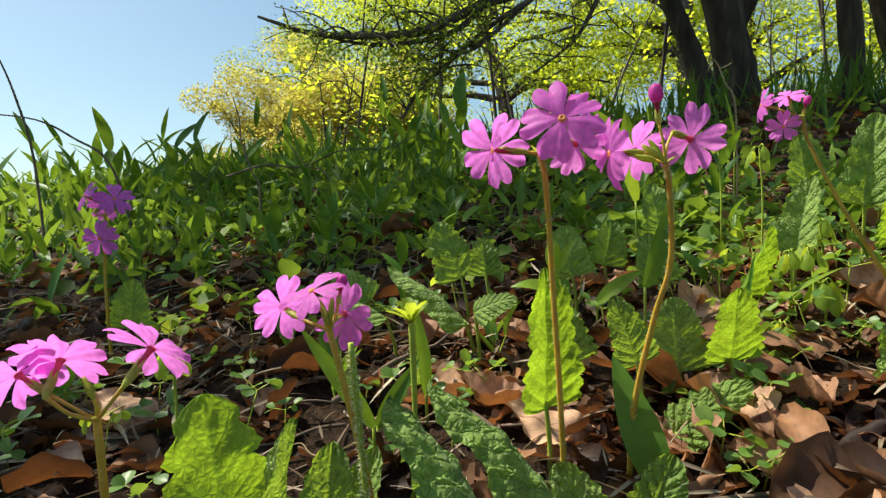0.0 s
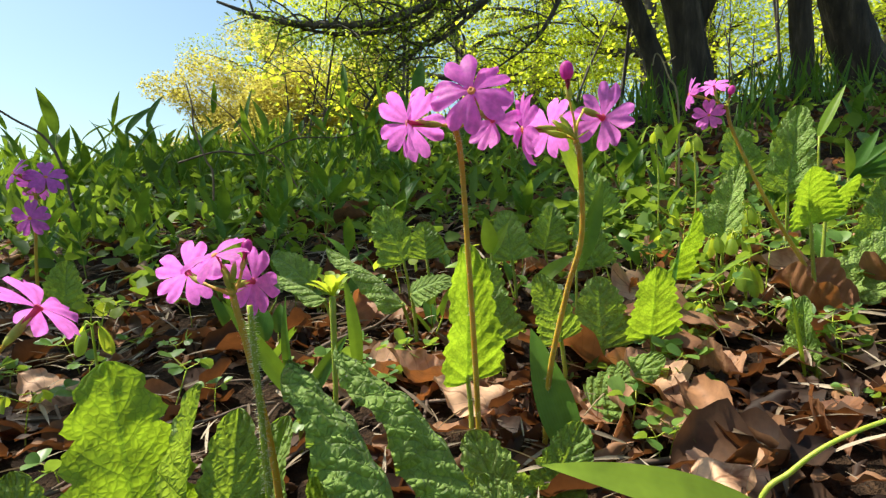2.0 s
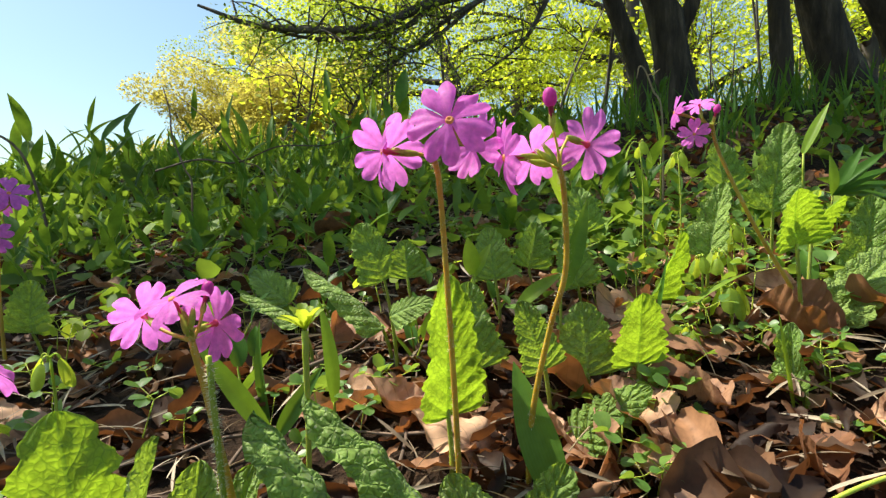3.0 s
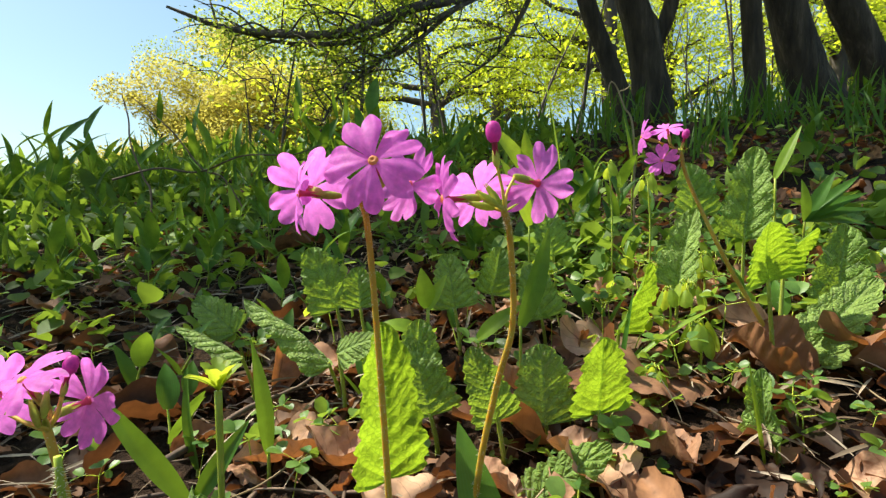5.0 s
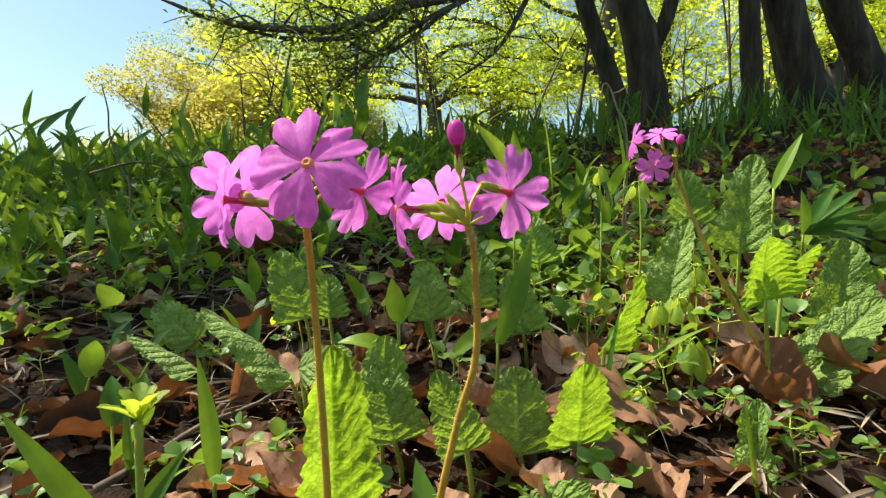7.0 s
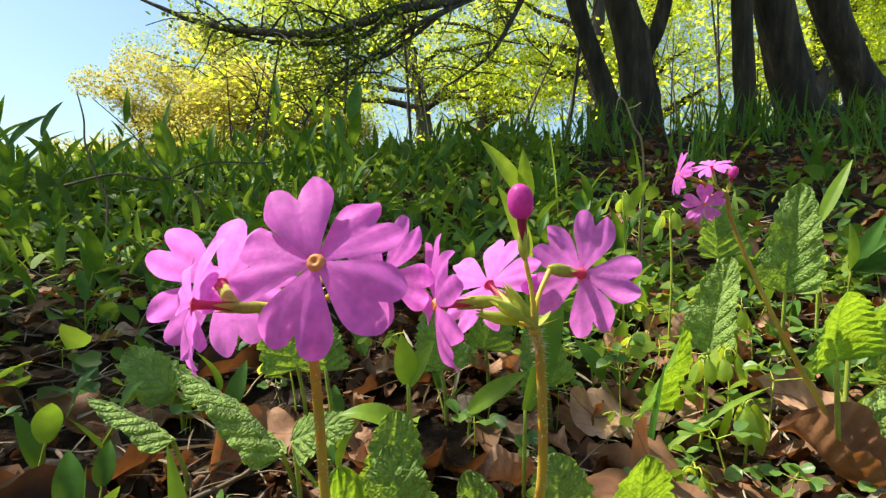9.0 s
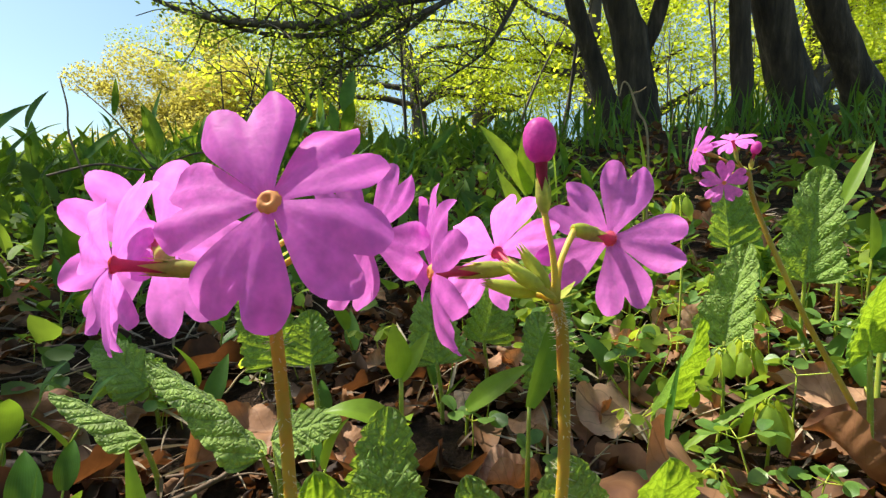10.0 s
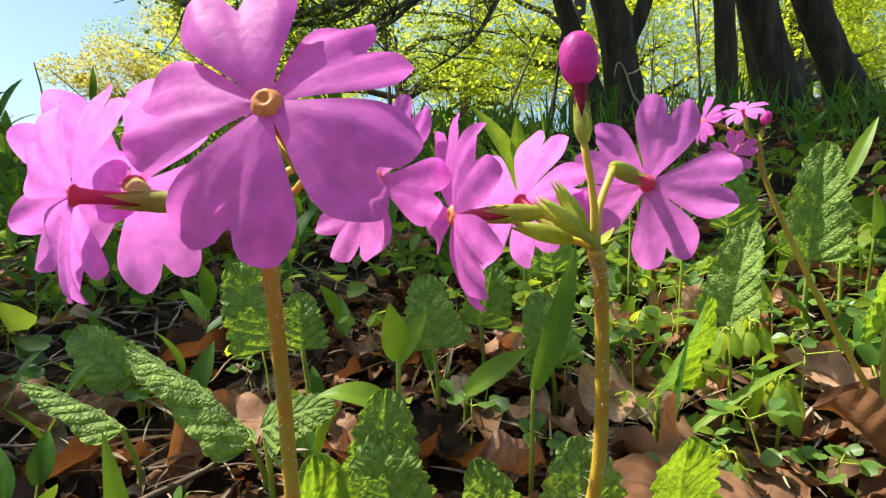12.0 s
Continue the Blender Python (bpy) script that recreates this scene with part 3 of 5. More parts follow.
far_tree(7.6, 9.0, 6.0, 2.2, CANOPY, GREEN_TREE, 30000, 39, 0.2, 0.048)
far_tree(9.5, 10.5, 6.5, 2.4, CANOPY, GREEN_TREE, 20000, 40, 0.2, 0.061)


def saplings():
    rng = np.random.default_rng(51)
    for i in range(34):
        y = rng.uniform(3.4, 6.5)
        x = y * rng.uniform(-0.28, 0.75)
        h = rng.uniform(0.8, 2.0)
        z = ground_z(x, y) - 0.05
        root = thing("sapling", (x, y, z), "thin bare sapling with a few fresh leaves", "sapling", "saplings beyond the crest")
        lean = rng.normal(0, 0.14, 2)
        rows = [(0, 0, 0, 0.012), (lean[0] * h * 0.5, lean[1] * h * 0.5, h * 0.5, 0.009), (lean[0] * h * 1.2, lean[1] * h, h, 0.003)]
        part("stem", tube("stem", rows, BARK_FAR, (0, 0, 0), 5, 5), root)
        mats = []
        for _ in range(3):
            u = rng.uniform(0.3, 0.8)
            p = np.array((lean[0] * h * u, lean[1] * h * u, h * u))
            e = p + np.array((rng.normal(0, 0.3), rng.normal(0, 0.3), rng.uniform(0.1, 0.4)))
            part("branch", tube("branch", limb_points(rng, p, e, 0.006, 0.002), BARK_FAR, (0, 0, 0), 4, 3), root)
            for _ in range(26):
                q = p + (e - p) * rng.uniform(0.3, 1.1) + rng.normal(0, 0.10, 3)
                mats.append(place(*q, rng.uniform(0, 6.28), rng.normal(0, 0.6), rng.normal(0, 0.6), rng.uniform(0.03, 0.07)))
        part("leaves", batch("leaves", LEAF_TEMPLATE, mats, CANOPY), root)


saplings()

# ---- primroses ----


def petal_mesh(seed, mat, length=0.0147, wide=0.345):
    rng = np.random.default_rng(seed)
    nu, nv = 14, 21
    a, b = rng.uniform(0.7, 1.3), rng.uniform(-1, 1)
    verts, uvs, faces = [], [], []
    for i in range(nu + 1):
        s = i / nu
        for k in range(nv):
            v = math.sin(math.pi * (k / (nv - 1) - 0.5))
            end = 0.60 + 0.40 * math.sqrt(max(0.0, 1 - ((abs(v) - 0.47) / 0.53) ** 2))
            r = 0.055 + (end - 0.055) * s
            hw = 0.05 + wide * (3 * min(1, r / 0.80) ** 2 - 2 * min(1, r / 0.80) ** 3) ** 0.8
            x = v * hw
            z = 0.06 * math.sin(r * 3.0) * a - 0.10 * r * r + 0.07 * b * v * r - 0.09 * math.exp(-(v / 0.2) ** 2) * (r - 0.2) + 0.045 * math.sin(v * 5 + seed) * r * r - 0.08 * v * v * r + 0.03 * math.sin(v * 9 + seed * 2) * r * r * r
            verts.append((x * length, r * length, z * length))
            uvs.append((s, v))
    for i in range(nu):
        for k in range(nv - 1):
            q = i * nv + k
            faces.append((q, q + 1, q + nv + 1, q + nv))
    return mesh_of("petal", verts, faces, mat, uvs)


def ring_mesh(name, rows, mat, sides=10, teeth=0.0):
    """A turned shape: rows of z and radius; teeth splits the last ring."""
    verts, faces = [], []
    for j, (z, r) in enumerate(rows):
        for k in range(sides):
            a = 2 * math.pi * k / sides
            dz = teeth * (k % 2) if j == len(rows) - 1 else 0
            verts.append((r * math.cos(a), r * math.sin(a), z - dz))
    for j in range(len(rows) - 1):
        for k in range(sides):
            q, w = j * sides + k, j * sides + (k + 1) % sides
            faces.append((q, w, w + sides, q + sides))
    return mesh_of(name, verts, faces, mat)


PETALS = [petal_mesh(s, PETAL) for s in (3, 8, 14, 21, 27)]
PETALS_WIDE = [petal_mesh(s, PETAL, 0.0149, 0.385) for s in (4, 9, 15, 22, 28)]
PETALS_FAR = [petal_mesh(s, PETAL_FAR) for s in (3, 8, 14)]
TUBE_ME = ring_mesh("flower", [(-0.0125, 0.0008), (-0.008, 0.0009), (-0.003, 0.0009), (-0.0006, 0.0011), (0.0, 0.0015)], TUBE)
EYE_ME = ring_mesh("eye", [(0.0004, 0.00005), (0.0005, 0.0003), (0.0008, 0.0006), (0.0009, 0.0009), (0.0007, 0.0012), (0.0001, 0.0016)], EYE_MAT)
CALYX_ME = ring_mesh("calyx", [(-0.0146, 0.0005), (-0.0139, 0.0009), (-0.0122, 0.0013), (-0.0100, 0.0015), (-0.0076, 0.0014), (-0.0038, 0.0015)], CALYX, 10, 0.0044)
NECK_ME = ring_mesh("neck", [(-0.009, 0.0011), (-0.0045, 0.0013), (-0.0012, 0.0016)], NECK)
BUD_ME = ring_mesh("bud", [(-0.0022, 0.0015), (-0.0016, 0.0024), (-0.0002, 0.0033), (0.0020, 0.0038), (0.0042, 0.0037), (0.0060, 0.0031), (0.0071, 0.0022), (0.0077, 0.0012), (0.0079, 0.0002)], BUD, 12)
BUD_CALYX = ring_mesh("calyx", [(-0.0140, 0.0005), (-0.0131, 0.0012), (-0.0112, 0.0018), (-0.0088, 0.0018), (-0.0055, 0.0016)], CALYX, 10, 0.0034)

GREEN_BUD = ring_mesh("flower_bud", [(-0.0140, 0.0004), (-0.0132, 0.0009), (-0.0112, 0.0014), (-0.0085, 0.0015), (-0.0055, 0.0010), (-0.0030, 0.0006)], CALYX, 10, 0.0024)


def facing(pos, ahead, spin=0.0, size=1.0):
    m = Vector(ahead).normalized().to_track_quat("Z", "Y").to_matrix().to_4x4()
    return Matrix.Translation(pos) @ m @ Matrix.Rotation(radians(spin), 4, "Z") @ Matrix.Scale(size, 4)


def hairs(path, per, length, rng, r_scale=1.0, w=0.00008):
    verts, faces = [], []
    for _ in range(per):
        i = rng.integers(1, len(path) - 1)
        p, r = path[i, :3], path[i, 3] * r_scale
        t = path[i + 1, :3] - path[i - 1, :3]
        t /= np.linalg.norm(t)
        p = p + t * rng.uniform(-0.5, 0.5) * np.linalg.norm(path[i + 1, :3] - path[i, :3])
        d = rng.normal(size=3)
        d -= t * (d @ t)
        d /= np.linalg.norm(d)
        s = np.cross(t, d)
        b = p + d * r * 0.9
        e = b + d * length * rng.uniform(0.5, 1.1) + t * rng.normal(0, 0.2) * length
        o = len(verts)
        verts += [b + s * w, b - s * w, b + t * w, e]
        faces += [(o, o + 1, o + 3), (o + 1, o + 2, o + 3), (o + 2, o, o + 3)]
    return verts, faces


def primrose(label, stem, flowers, buds=(), green_buds=(), seed=0, size=1.0, far=False, stem_mat=None, hair=260, bracts=4, group="primroses in flower"):
    """A flowering primrose: stem rows from the soil to the node; flowers are (centre, way it faces, spin, size)."""
    rng = np.random.default_rng(seed)
    base = Vector(stem[0][:3])
    root = thing("primrose", base, label, "flower", group)
    path = smooth_path(stem, 8)
    path[:, :3] -= np.array(base)
    v, f = tube_data(path, 10, 0.06, seed)
    part("scape", mesh_of("scape", v, f, stem_mat or SCAPE), root)
    if hair:
        v, f = hairs(path, hair, 0.0016, rng)
        tagged(part("hairs", mesh_of("hairs", v, f, HAIR), root, "fine pale hairs"), kind="stuff")
    node = Vector(path[-1, :3])
    petals = PETALS_FAR if far else PETALS
    for i, (c, ahead, spin, sc) in enumerate(flowers):
        c = Vector(c) - base
        m = facing(c, ahead, spin, sc)
        fl = part("flower", TUBE_ME, root, "magenta-pink flower with five notched petals", m)
        for k in range(5):
            tilt = radians(rng.uniform(-9, 9))
            part("petal", (PETALS_WIDE if sc == 0.96 else petals)[(i * 2 + k) % len(petals)], fl, "", Matrix.Rotation(radians(72 * k + rng.uniform(-4, 4)), 4, "Z") @ Matrix.Rotation(tilt, 4, "X"))
        part("eye", EYE_ME, fl, "pale orange throat")
        part("calyx", CALYX_ME, fl, "green toothed calyx")
        e = m @ Vector((0, 0, -0.0138))
        back = (m @ Vector((0, 0, -0.019))) - e
        rows = [(*node, 0.0007), (*(node.lerp(e, 0.5) + back * 0.35), 0.0005), (*e, 0.0006)]
        part("pedicel", tube("pedicel", rows, PEDICEL, (0, 0, 0), 6, 5), root)
    for c, ahead, sc in green_buds:
        m = facing(Vector(c) - base, ahead, 0, sc)
        part("flower_bud", GREEN_BUD, root, "small closed green bud", m)
        e = m @ Vector((0, 0, -0.0136))
        rows = [(*node, 0.0007), (*(node.lerp(e, 0.5) + Vector((0.0005, 0, 0))), 0.0005), (*e, 0.0005)]
        part("pedicel", tube("pedicel", rows, PEDICEL, (0, 0, 0), 6, 4), root)
    for c, ahead, sc in buds:
        c = Vector(c) - base
        m = facing(c, ahead, 0, sc)
        bd = part("flower_bud", BUD_ME, root, "closed dark magenta bud", m)
        part("neck", NECK_ME, bd, "dark red neck")
        part("calyx", BUD_CALYX, bd, "green calyx")
        e = m @ Vector((0, 0, -0.0136))
        rows = [(*node, 0.0007), (*(node.lerp(e, 0.5) + Vector((0.0005, 0, 0))), 0.0005), (*e, 0.0005)]
        part("pedicel", tube("pedicel", rows, PEDICEL, (0, 0, 0), 6, 4), root)
    for k in range(bracts):
        a = 2 * math.pi * k / bracts + seed
        d = Vector((math.cos(a), math.sin(a), 0.5))
        v, f, uv = blade_data(node, node + d * 0.006, (0, 0, 1), 0.0016, nu=4, nv=3, shape="lance")
        part("bract", mesh_of("bract", v, f, CALYX, uv), root)
    return root


def on_soil(x, y, dz=0.0):
    return (x, y, ground_z(x, y) + dz)


primrose("magenta primrose head on a tall reddish hairy scape",
         [(0.0555, 0.250, 0.016, 0.00120), (0.0540, 0.246, 0.06, 0.00116), (0.0515, 0.243, 0.11, 0.00108), (0.0490, 0.2385, 0.150, 0.00103), (0.0470, 0.2370, 0.1610, 0.00112)],
         [((0.0518, 0.2175, 0.1702), (-0.20, -0.89, 0.40), 23, 0.96), ((0.0298, 0.2298, 0.1621), (-0.97, -0.08, 0.06), 10, 0.84), ((0.0305, 0.2440, 0.1640), (-0.38, 0.90, 0.12), 20, 0.95),
          ((0.0620, 0.248, 0.1657), (0.62, 0.72, -0.16), 30, 0.88)], seed=4, hair=520)
primrose("primrose with pink flowers, one bud and a curved hairy scape",
         [(0.0835, 0.262, 0.018, 0.00120), (0.0845, 0.256, 0.060, 0.00120), (0.0905, 0.249, 0.0975, 0.00112), (0.0950, 0.243, 0.120, 0.00108), (0.0935, 0.239, 0.148, 0.00103), (0.0916, 0.2373, 0.1561, 0.00112)],
         [((0.0725, 0.2395, 0.1605), (-0.97, -0.18, -0.04), 20, 0.94), ((0.0856, 0.2535, 0.1630), (-0.30, 0.82, 0.36), 0, 0.84), ((0.1050, 0.2490, 0.1660), (0.68, 0.60, -0.12), 18, 0.92)],
         [((0.0879, 0.2350, 0.1790), (-0.10, -0.02, 1), 0.66)],
         [((0.0796, 0.2320, 0.1640), (-0.75, -0.30, 0.45), 0.85), ((0.0835, 0.2360, 0.1672), (-0.50, -0.05, 0.65), 0.8), ((0.0770, 0.2370, 0.1600), (-0.95, -0.05, 0.22), 0.85)], seed=7, hair=520)
primrose("low primrose with three pink flowers and green calyces",
         [(-0.008, 0.198, 0.0, 0.0012), (-0.0110, 0.195, 0.052, 0.0011), (-0.0175, 0.196, 0.086, 0.0010), (-0.0223, 0.1965, 0.1065, 0.0010)],
         [((-0.0395, 0.206, 0.1125), (-0.66, 0.70, 0.22), 8, 0.72), ((-0.0270, 0.1960, 0.1185), (-0.30, -0.40, 0.80), 0, 0.70), ((-0.0205, 0.210, 0.1090), (0.30, 0.94, 0.05), 20, 0.76)],
         [((-0.0190, 0.200, 0.1195), (0.15, 0.3, 1), 0.45)], [((-0.0200, 0.194, 0.1190), (0.12, 0.1, 1), 0.62), ((-0.0235, 0.192, 0.1170), (-0.2, -0.1, 1), 0.62), ((-0.0200, 0.1915, 0.1115), (0.3, -0.6, 0.5), 0.5)], seed=11, hair=160)
primrose("primrose with two wide-open pink flowers seen from behind",
         [(-0.072, 0.172, -0.012, 0.0012), (-0.0745, 0.169, 0.05, 0.0011), (-0.0750, 0.167, 0.0905, 0.0010)],
         [((-0.0850, 0.1690, 0.1055), (-0.15, 0.72, 0.62), 0, 0.78), ((-0.0625, 0.1715, 0.1075), (0.22, 0.70, 0.62), 18, 0.80), ((-0.0930, 0.165, 0.1030), (-0.80, 0.1, 0.45), 0, 0.72)],
         green_buds=[((-0.0765, 0.164, 0.1045), (-0.25, -0.2, 1), 0.62)], seed=13, hair=120)
primrose("small pink primrose head on a slanting scape",
         [(0.2725, 0.352, 0.055, 0.0014), (0.2640, 0.358, 0.086, 0.0013), (0.2420, 0.366, 0.130, 0.0012), (0.2240, 0.374, 0.175, 0.0011), (0.2195, 0.375, 0.1925, 0.0011)],
         [((0.1985, 0.3800, 0.2015), (-0.95, 0.12, 0.28), 0, 0.70), ((0.2100, 0.3720, 0.2045), (-0.05, 0.30, 0.95), 15, 0.62), ((0.2080, 0.3740, 0.1875), (-0.40, -0.75, -0.35), 0, 0.64)],
         [((0.2215, 0.374, 0.2010), (0.3, 0, 1), 0.55)], seed=17, hair=160)
primrose("violet-pink primrose half hidden in undergrowth",
         [(-0.262, 0.455, 0.02, 0.0014), (-0.2625, 0.453, 0.09, 0.0012), (-0.2590, 0.452, 0.150, 0.0011)],
         [((-0.2700, 0.446, 0.1660), (-0.5, -0.6, 0.4), 0, 0.9), ((-0.2480, 0.448, 0.1630), (0.4, -0.6, 0.5), 0, 0.95), ((-0.2600, 0.446, 0.1330), (0, -0.9, -0.1), 0, 0.95),
          ((-0.264, 0.458, 0.158), (0, 0.8, 0.4), 0, 0.85)], seed=19, far=True, hair=0)


def cut_scape():
    base = Vector((-0.0085, 0.186, 0.0))
    root = thing("broken_scape", base, "flowerless hairy green scape with a cut top", "stem")
    path = smooth_path([(-0.0085, 0.186, 0.0, 0.0009), (-0.0105, 0.185, 0.056, 0.0009), (-0.0135, 0.185, 0.105, 0.0008)], 12)
    path[:, :3] -= np.array(base)
    v, f = tube_data(path, 10)
    part("stalk", mesh_of("stalk", v, f, SCAPE_GREEN), root)
    v, f = hairs(path, 1000, 0.0017, np.random.default_rng(3), w=0.00015)
    tagged(part("hairs", mesh_of("hairs", v, f, HAIR), root, "fine pale hairs"), kind="stuff")


cut_scape()


def primrose_leaf(label, base, tip, face, width, foot=None, bulge=0.12, fold=0.25, curl=0.0, young=False, seed=0, wave=0.02, relief=0.011, lobes=8, depth=0.19, hook=0.0, twist=0.0):
    """A wrinkled, lobed primrose leaf on a hairy stalk; foot is where the stalk meets the soil."""
    b = Vector(base)
    foot = Vector(on_soil(*(foot or (b.x + 0.004, b.y + 0.006)), -0.003))
    root = thing("primrose_leaf", foot, label, "leaf", "primrose leaves")
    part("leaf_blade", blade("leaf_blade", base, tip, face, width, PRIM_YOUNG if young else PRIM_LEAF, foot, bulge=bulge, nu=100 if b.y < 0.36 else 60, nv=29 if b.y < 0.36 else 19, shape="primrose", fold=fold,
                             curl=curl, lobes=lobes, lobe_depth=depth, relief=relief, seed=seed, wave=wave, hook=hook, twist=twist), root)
    up = (Vector(tip) - b).normalized()
    end = b + up * (Vector(tip) - b).length * 0.04
    rows = [(*foot, 0.0013), (*(foot.lerp(b, 0.5) + Vector((0.001, 0.001, 0))), 0.0012), (*end, 0.0010)]
    path = smooth_path(rows, 6)
    path[:, :3] -= np.array(foot)
    v, f = tube_data(path, 7)
    stalk = part("stalk", mesh_of("stalk", v, f, SCAPE_GREEN), root)
    if (b - foot).length > 0.012:
        v, f = hairs(path, int(2500 * (b - foot).length), 0.0012, np.random.default_rng(seed))
        tagged(part("hairs", mesh_of("hairs", v, f, HAIR), stalk, "fine pale hairs"), kind="stuff")
    return root


WRINKLED = "wrinkled green primrose leaf with lobed edge"
BRIGHT = "bright yellow-green young primrose leaf glowing in sun"
# nearest row of leaves
primrose_leaf(BRIGHT, (-0.0560, 0.203, 0.020), (-0.0675, 0.207, 0.0845), (0.35, -0.9, 0.25), 0.048, (-0.052, 0.208), bulge=0.03, fold=0.08, young=True, seed=1, relief=0.007, lobes=6, depth=0.30)
primrose_leaf(WRINKLED, (-0.0420, 0.200, 0.028), (-0.0345, 0.200, 0.0785), (-0.9, -0.3, 0.3), 0.026, (-0.042, 0.205), bulge=0.06, fold=0.6, seed=2)
primrose_leaf(WRINKLED, (-0.0300, 0.202, 0.018), (-0.0250, 0.205, 0.0690), (0.2, -0.75, 0.6), 0.028, (-0.03, 0.207), bulge=0.05, seed=3)
primrose_leaf(WRINKLED, (0.0320, 0.170, 0.036), (-0.0040, 0.188, 0.0885), (0.30, 0.10, 0.92), 0.026, (0.034, 0.176), bulge=0.22, fold=-0.95, curl=-0.25, seed=4, relief=0.019, hook=0.06, depth=0.24)
primrose_leaf(WRINKLED, (0.0540, 0.190, 0.036), (0.0060, 0.204, 0.0870), (0.30, 0.10, 0.92), 0.025, (0.054, 0.197), bulge=0.22, fold=-0.95, curl=-0.25, seed=5, relief=0.019, hook=0.06, depth=0.24)
primrose_leaf(WRINKLED, (0.0080, 0.186, 0.020), (0.0020, 0.190, 0.0600), (0.5, -0.8, 0.3), 0.020, (0.009, 0.190), bulge=0.10, fold=0.5, seed=41)
primrose_leaf(WRINKLED, (0.0700, 0.205, 0.012), (0.0520, 0.212, 0.0420), (-0.2, -0.7, 0.7), 0.026, (0.072, 0.21), bulge=0.12, seed=42)
primrose_leaf(BRIGHT, (0.0520, 0.276, 0.055), (0.0515, 0.266, 0.1175), (0.40, -0.90, -0.1), 0.032, (0.053, 0.275), bulge=0.06, fold=0.35, young=True, seed=6, relief=0.010)
primrose_leaf(WRINKLED, (0.0660, 0.230, 0.012), (0.0500, 0.235, 0.0480), (-0.1, -0.7, 0.7), 0.03, (0.066, 0.235), seed=7)
primrose_leaf(WRINKLED, (0.0790, 0.232, 0.020), (0.0930, 0.236, 0.0500), (0.1, -0.7, 0.7), 0.026, (0.078, 0.236), seed=8)
primrose_leaf(WRINKLED, (-0.022, 0.215, 0.012), (-0.014, 0.222, 0.060), (-0.4, -0.7, 0.5), 0.026, seed=9)
primrose_leaf(WRINKLED, (-0.098, 0.215, 0.0), (-0.112, 0.222, 0.042), (0.3, -0.7, 0.6), 0.03, seed=10)
# middle row
primrose_leaf(BRIGHT, (0.1495, 0.314, 0.0640), (0.1475, 0.302, 0.1020), (0.12, -0.92, -0.30), 0.033, (0.150, 0.312), bulge=0.05, fold=0.1, young=True, seed=11, relief=0.008)
primrose_leaf(WRINKLED, (0.1262, 0.320, 0.0570), (0.1240, 0.322, 0.0955), (-0.05, -0.95, 0.25), 0.037, (0.128, 0.325), bulge=0.06, fold=0.05, seed=12, relief=0.011)
primrose_leaf(WRINKLED, (0.1090, 0.280, 0.0400), (0.1415, 0.278, 0.0640), (0.2, -0.6, 0.8), 0.024, (0.108, 0.284), bulge=0.15, fold=-0.1, seed=13)
primrose_leaf(WRINKLED, (0.1010, 0.305, 0.0660), (0.0880, 0.300, 0.1000), (-0.2, -0.8, 0.5), 0.024, (0.104, 0.31), bulge=0.12, seed=14)
primrose_leaf(WRINKLED, (0.0720, 0.330, 0.0600), (0.0640, 0.335, 0.0950), (0.0, -0.9, 0.4), 0.034, bulge=0.1, seed=15)
primrose_leaf(WRINKLED, (0.0650, 0.340, 0.0640), (0.0680, 0.346, 0.1045), (0.1, -0.95, 0.3), 0.032, (0.066, 0.345), bulge=0.06, fold=0.1, seed=16)
primrose_leaf(WRINKLED, (0.2230, 0.300, 0.0370), (0.2205, 0.302, 0.0860), (-0.8, -0.5, 0.2), 0.022, (0.225, 0.305), bulge=0.04, fold=0.5, seed=17, wave=0.05)
primrose_leaf(WRINKLED, (0.2410, 0.420, 0.1080), (0.2540, 0.422, 0.1610), (-0.75, -0.6, 0.3), 0.032, (0.242, 0.425), bulge=0.08, fold=0.4, seed=18, relief=0.014)
primrose_leaf(BRIGHT, (0.2560, 0.350, 0.1200), (0.2455, 0.334, 0.1520), (0.08, -0.92, -0.38), 0.035, (0.262, 0.352), bulge=-0.10, fold=0.0, curl=0.40, young=True, seed=19, relief=0.006, depth=0.15, lobes=10, wave=0.01)
primrose_leaf(BRIGHT, (0.2740, 0.364, 0.1260), (0.2840, 0.350, 0.1485), (0.35, -0.85, -0.35), 0.022, (0.266, 0.356), bulge=-0.10, fold=0.0, curl=0.35, young=True, seed=20, relief=0.006, depth=0.15, wave=0.01)
primrose_leaf(WRINKLED, (0.2930, 0.430, 0.1400), (0.3020, 0.432, 0.2030), (-0.5, -0.8, 0.2), 0.036, (0.296, 0.437), bulge=0.10, fold=0.3, seed=21)
primrose_leaf(WRINKLED, (0.2960, 0.500, 0.1560), (0.2920, 0.505, 0.2000), (0.1, -0.9, 0.4), 0.046, bulge=0.06, seed=22)
primrose_leaf(BRIGHT, (0.1910, 0.396, 0.0850), (0.2040, 0.380, 0.1290), (0.5, -0.8, -0.3), 0.030, (0.19, 0.396), bulge=0.05, fold=0.5, young=True, seed=23)
primrose_leaf(WRINKLED, (0.0185, 0.386, 0.0720), (-0.0340, 0.402, 0.1090), (-0.10, -0.15, 0.95), 0.025, (0.022, 0.396), bulge=0.14, fold=-0.85, seed=24, relief=0.014)
primrose_leaf(WRINKLED, (-0.0350, 0.402, 0.0740), (-0.0770, 0.410, 0.0930), (0.0, -0.10, 0.98), 0.020, (-0.031, 0.41), bulge=0.10, fold=-0.7, seed=25)
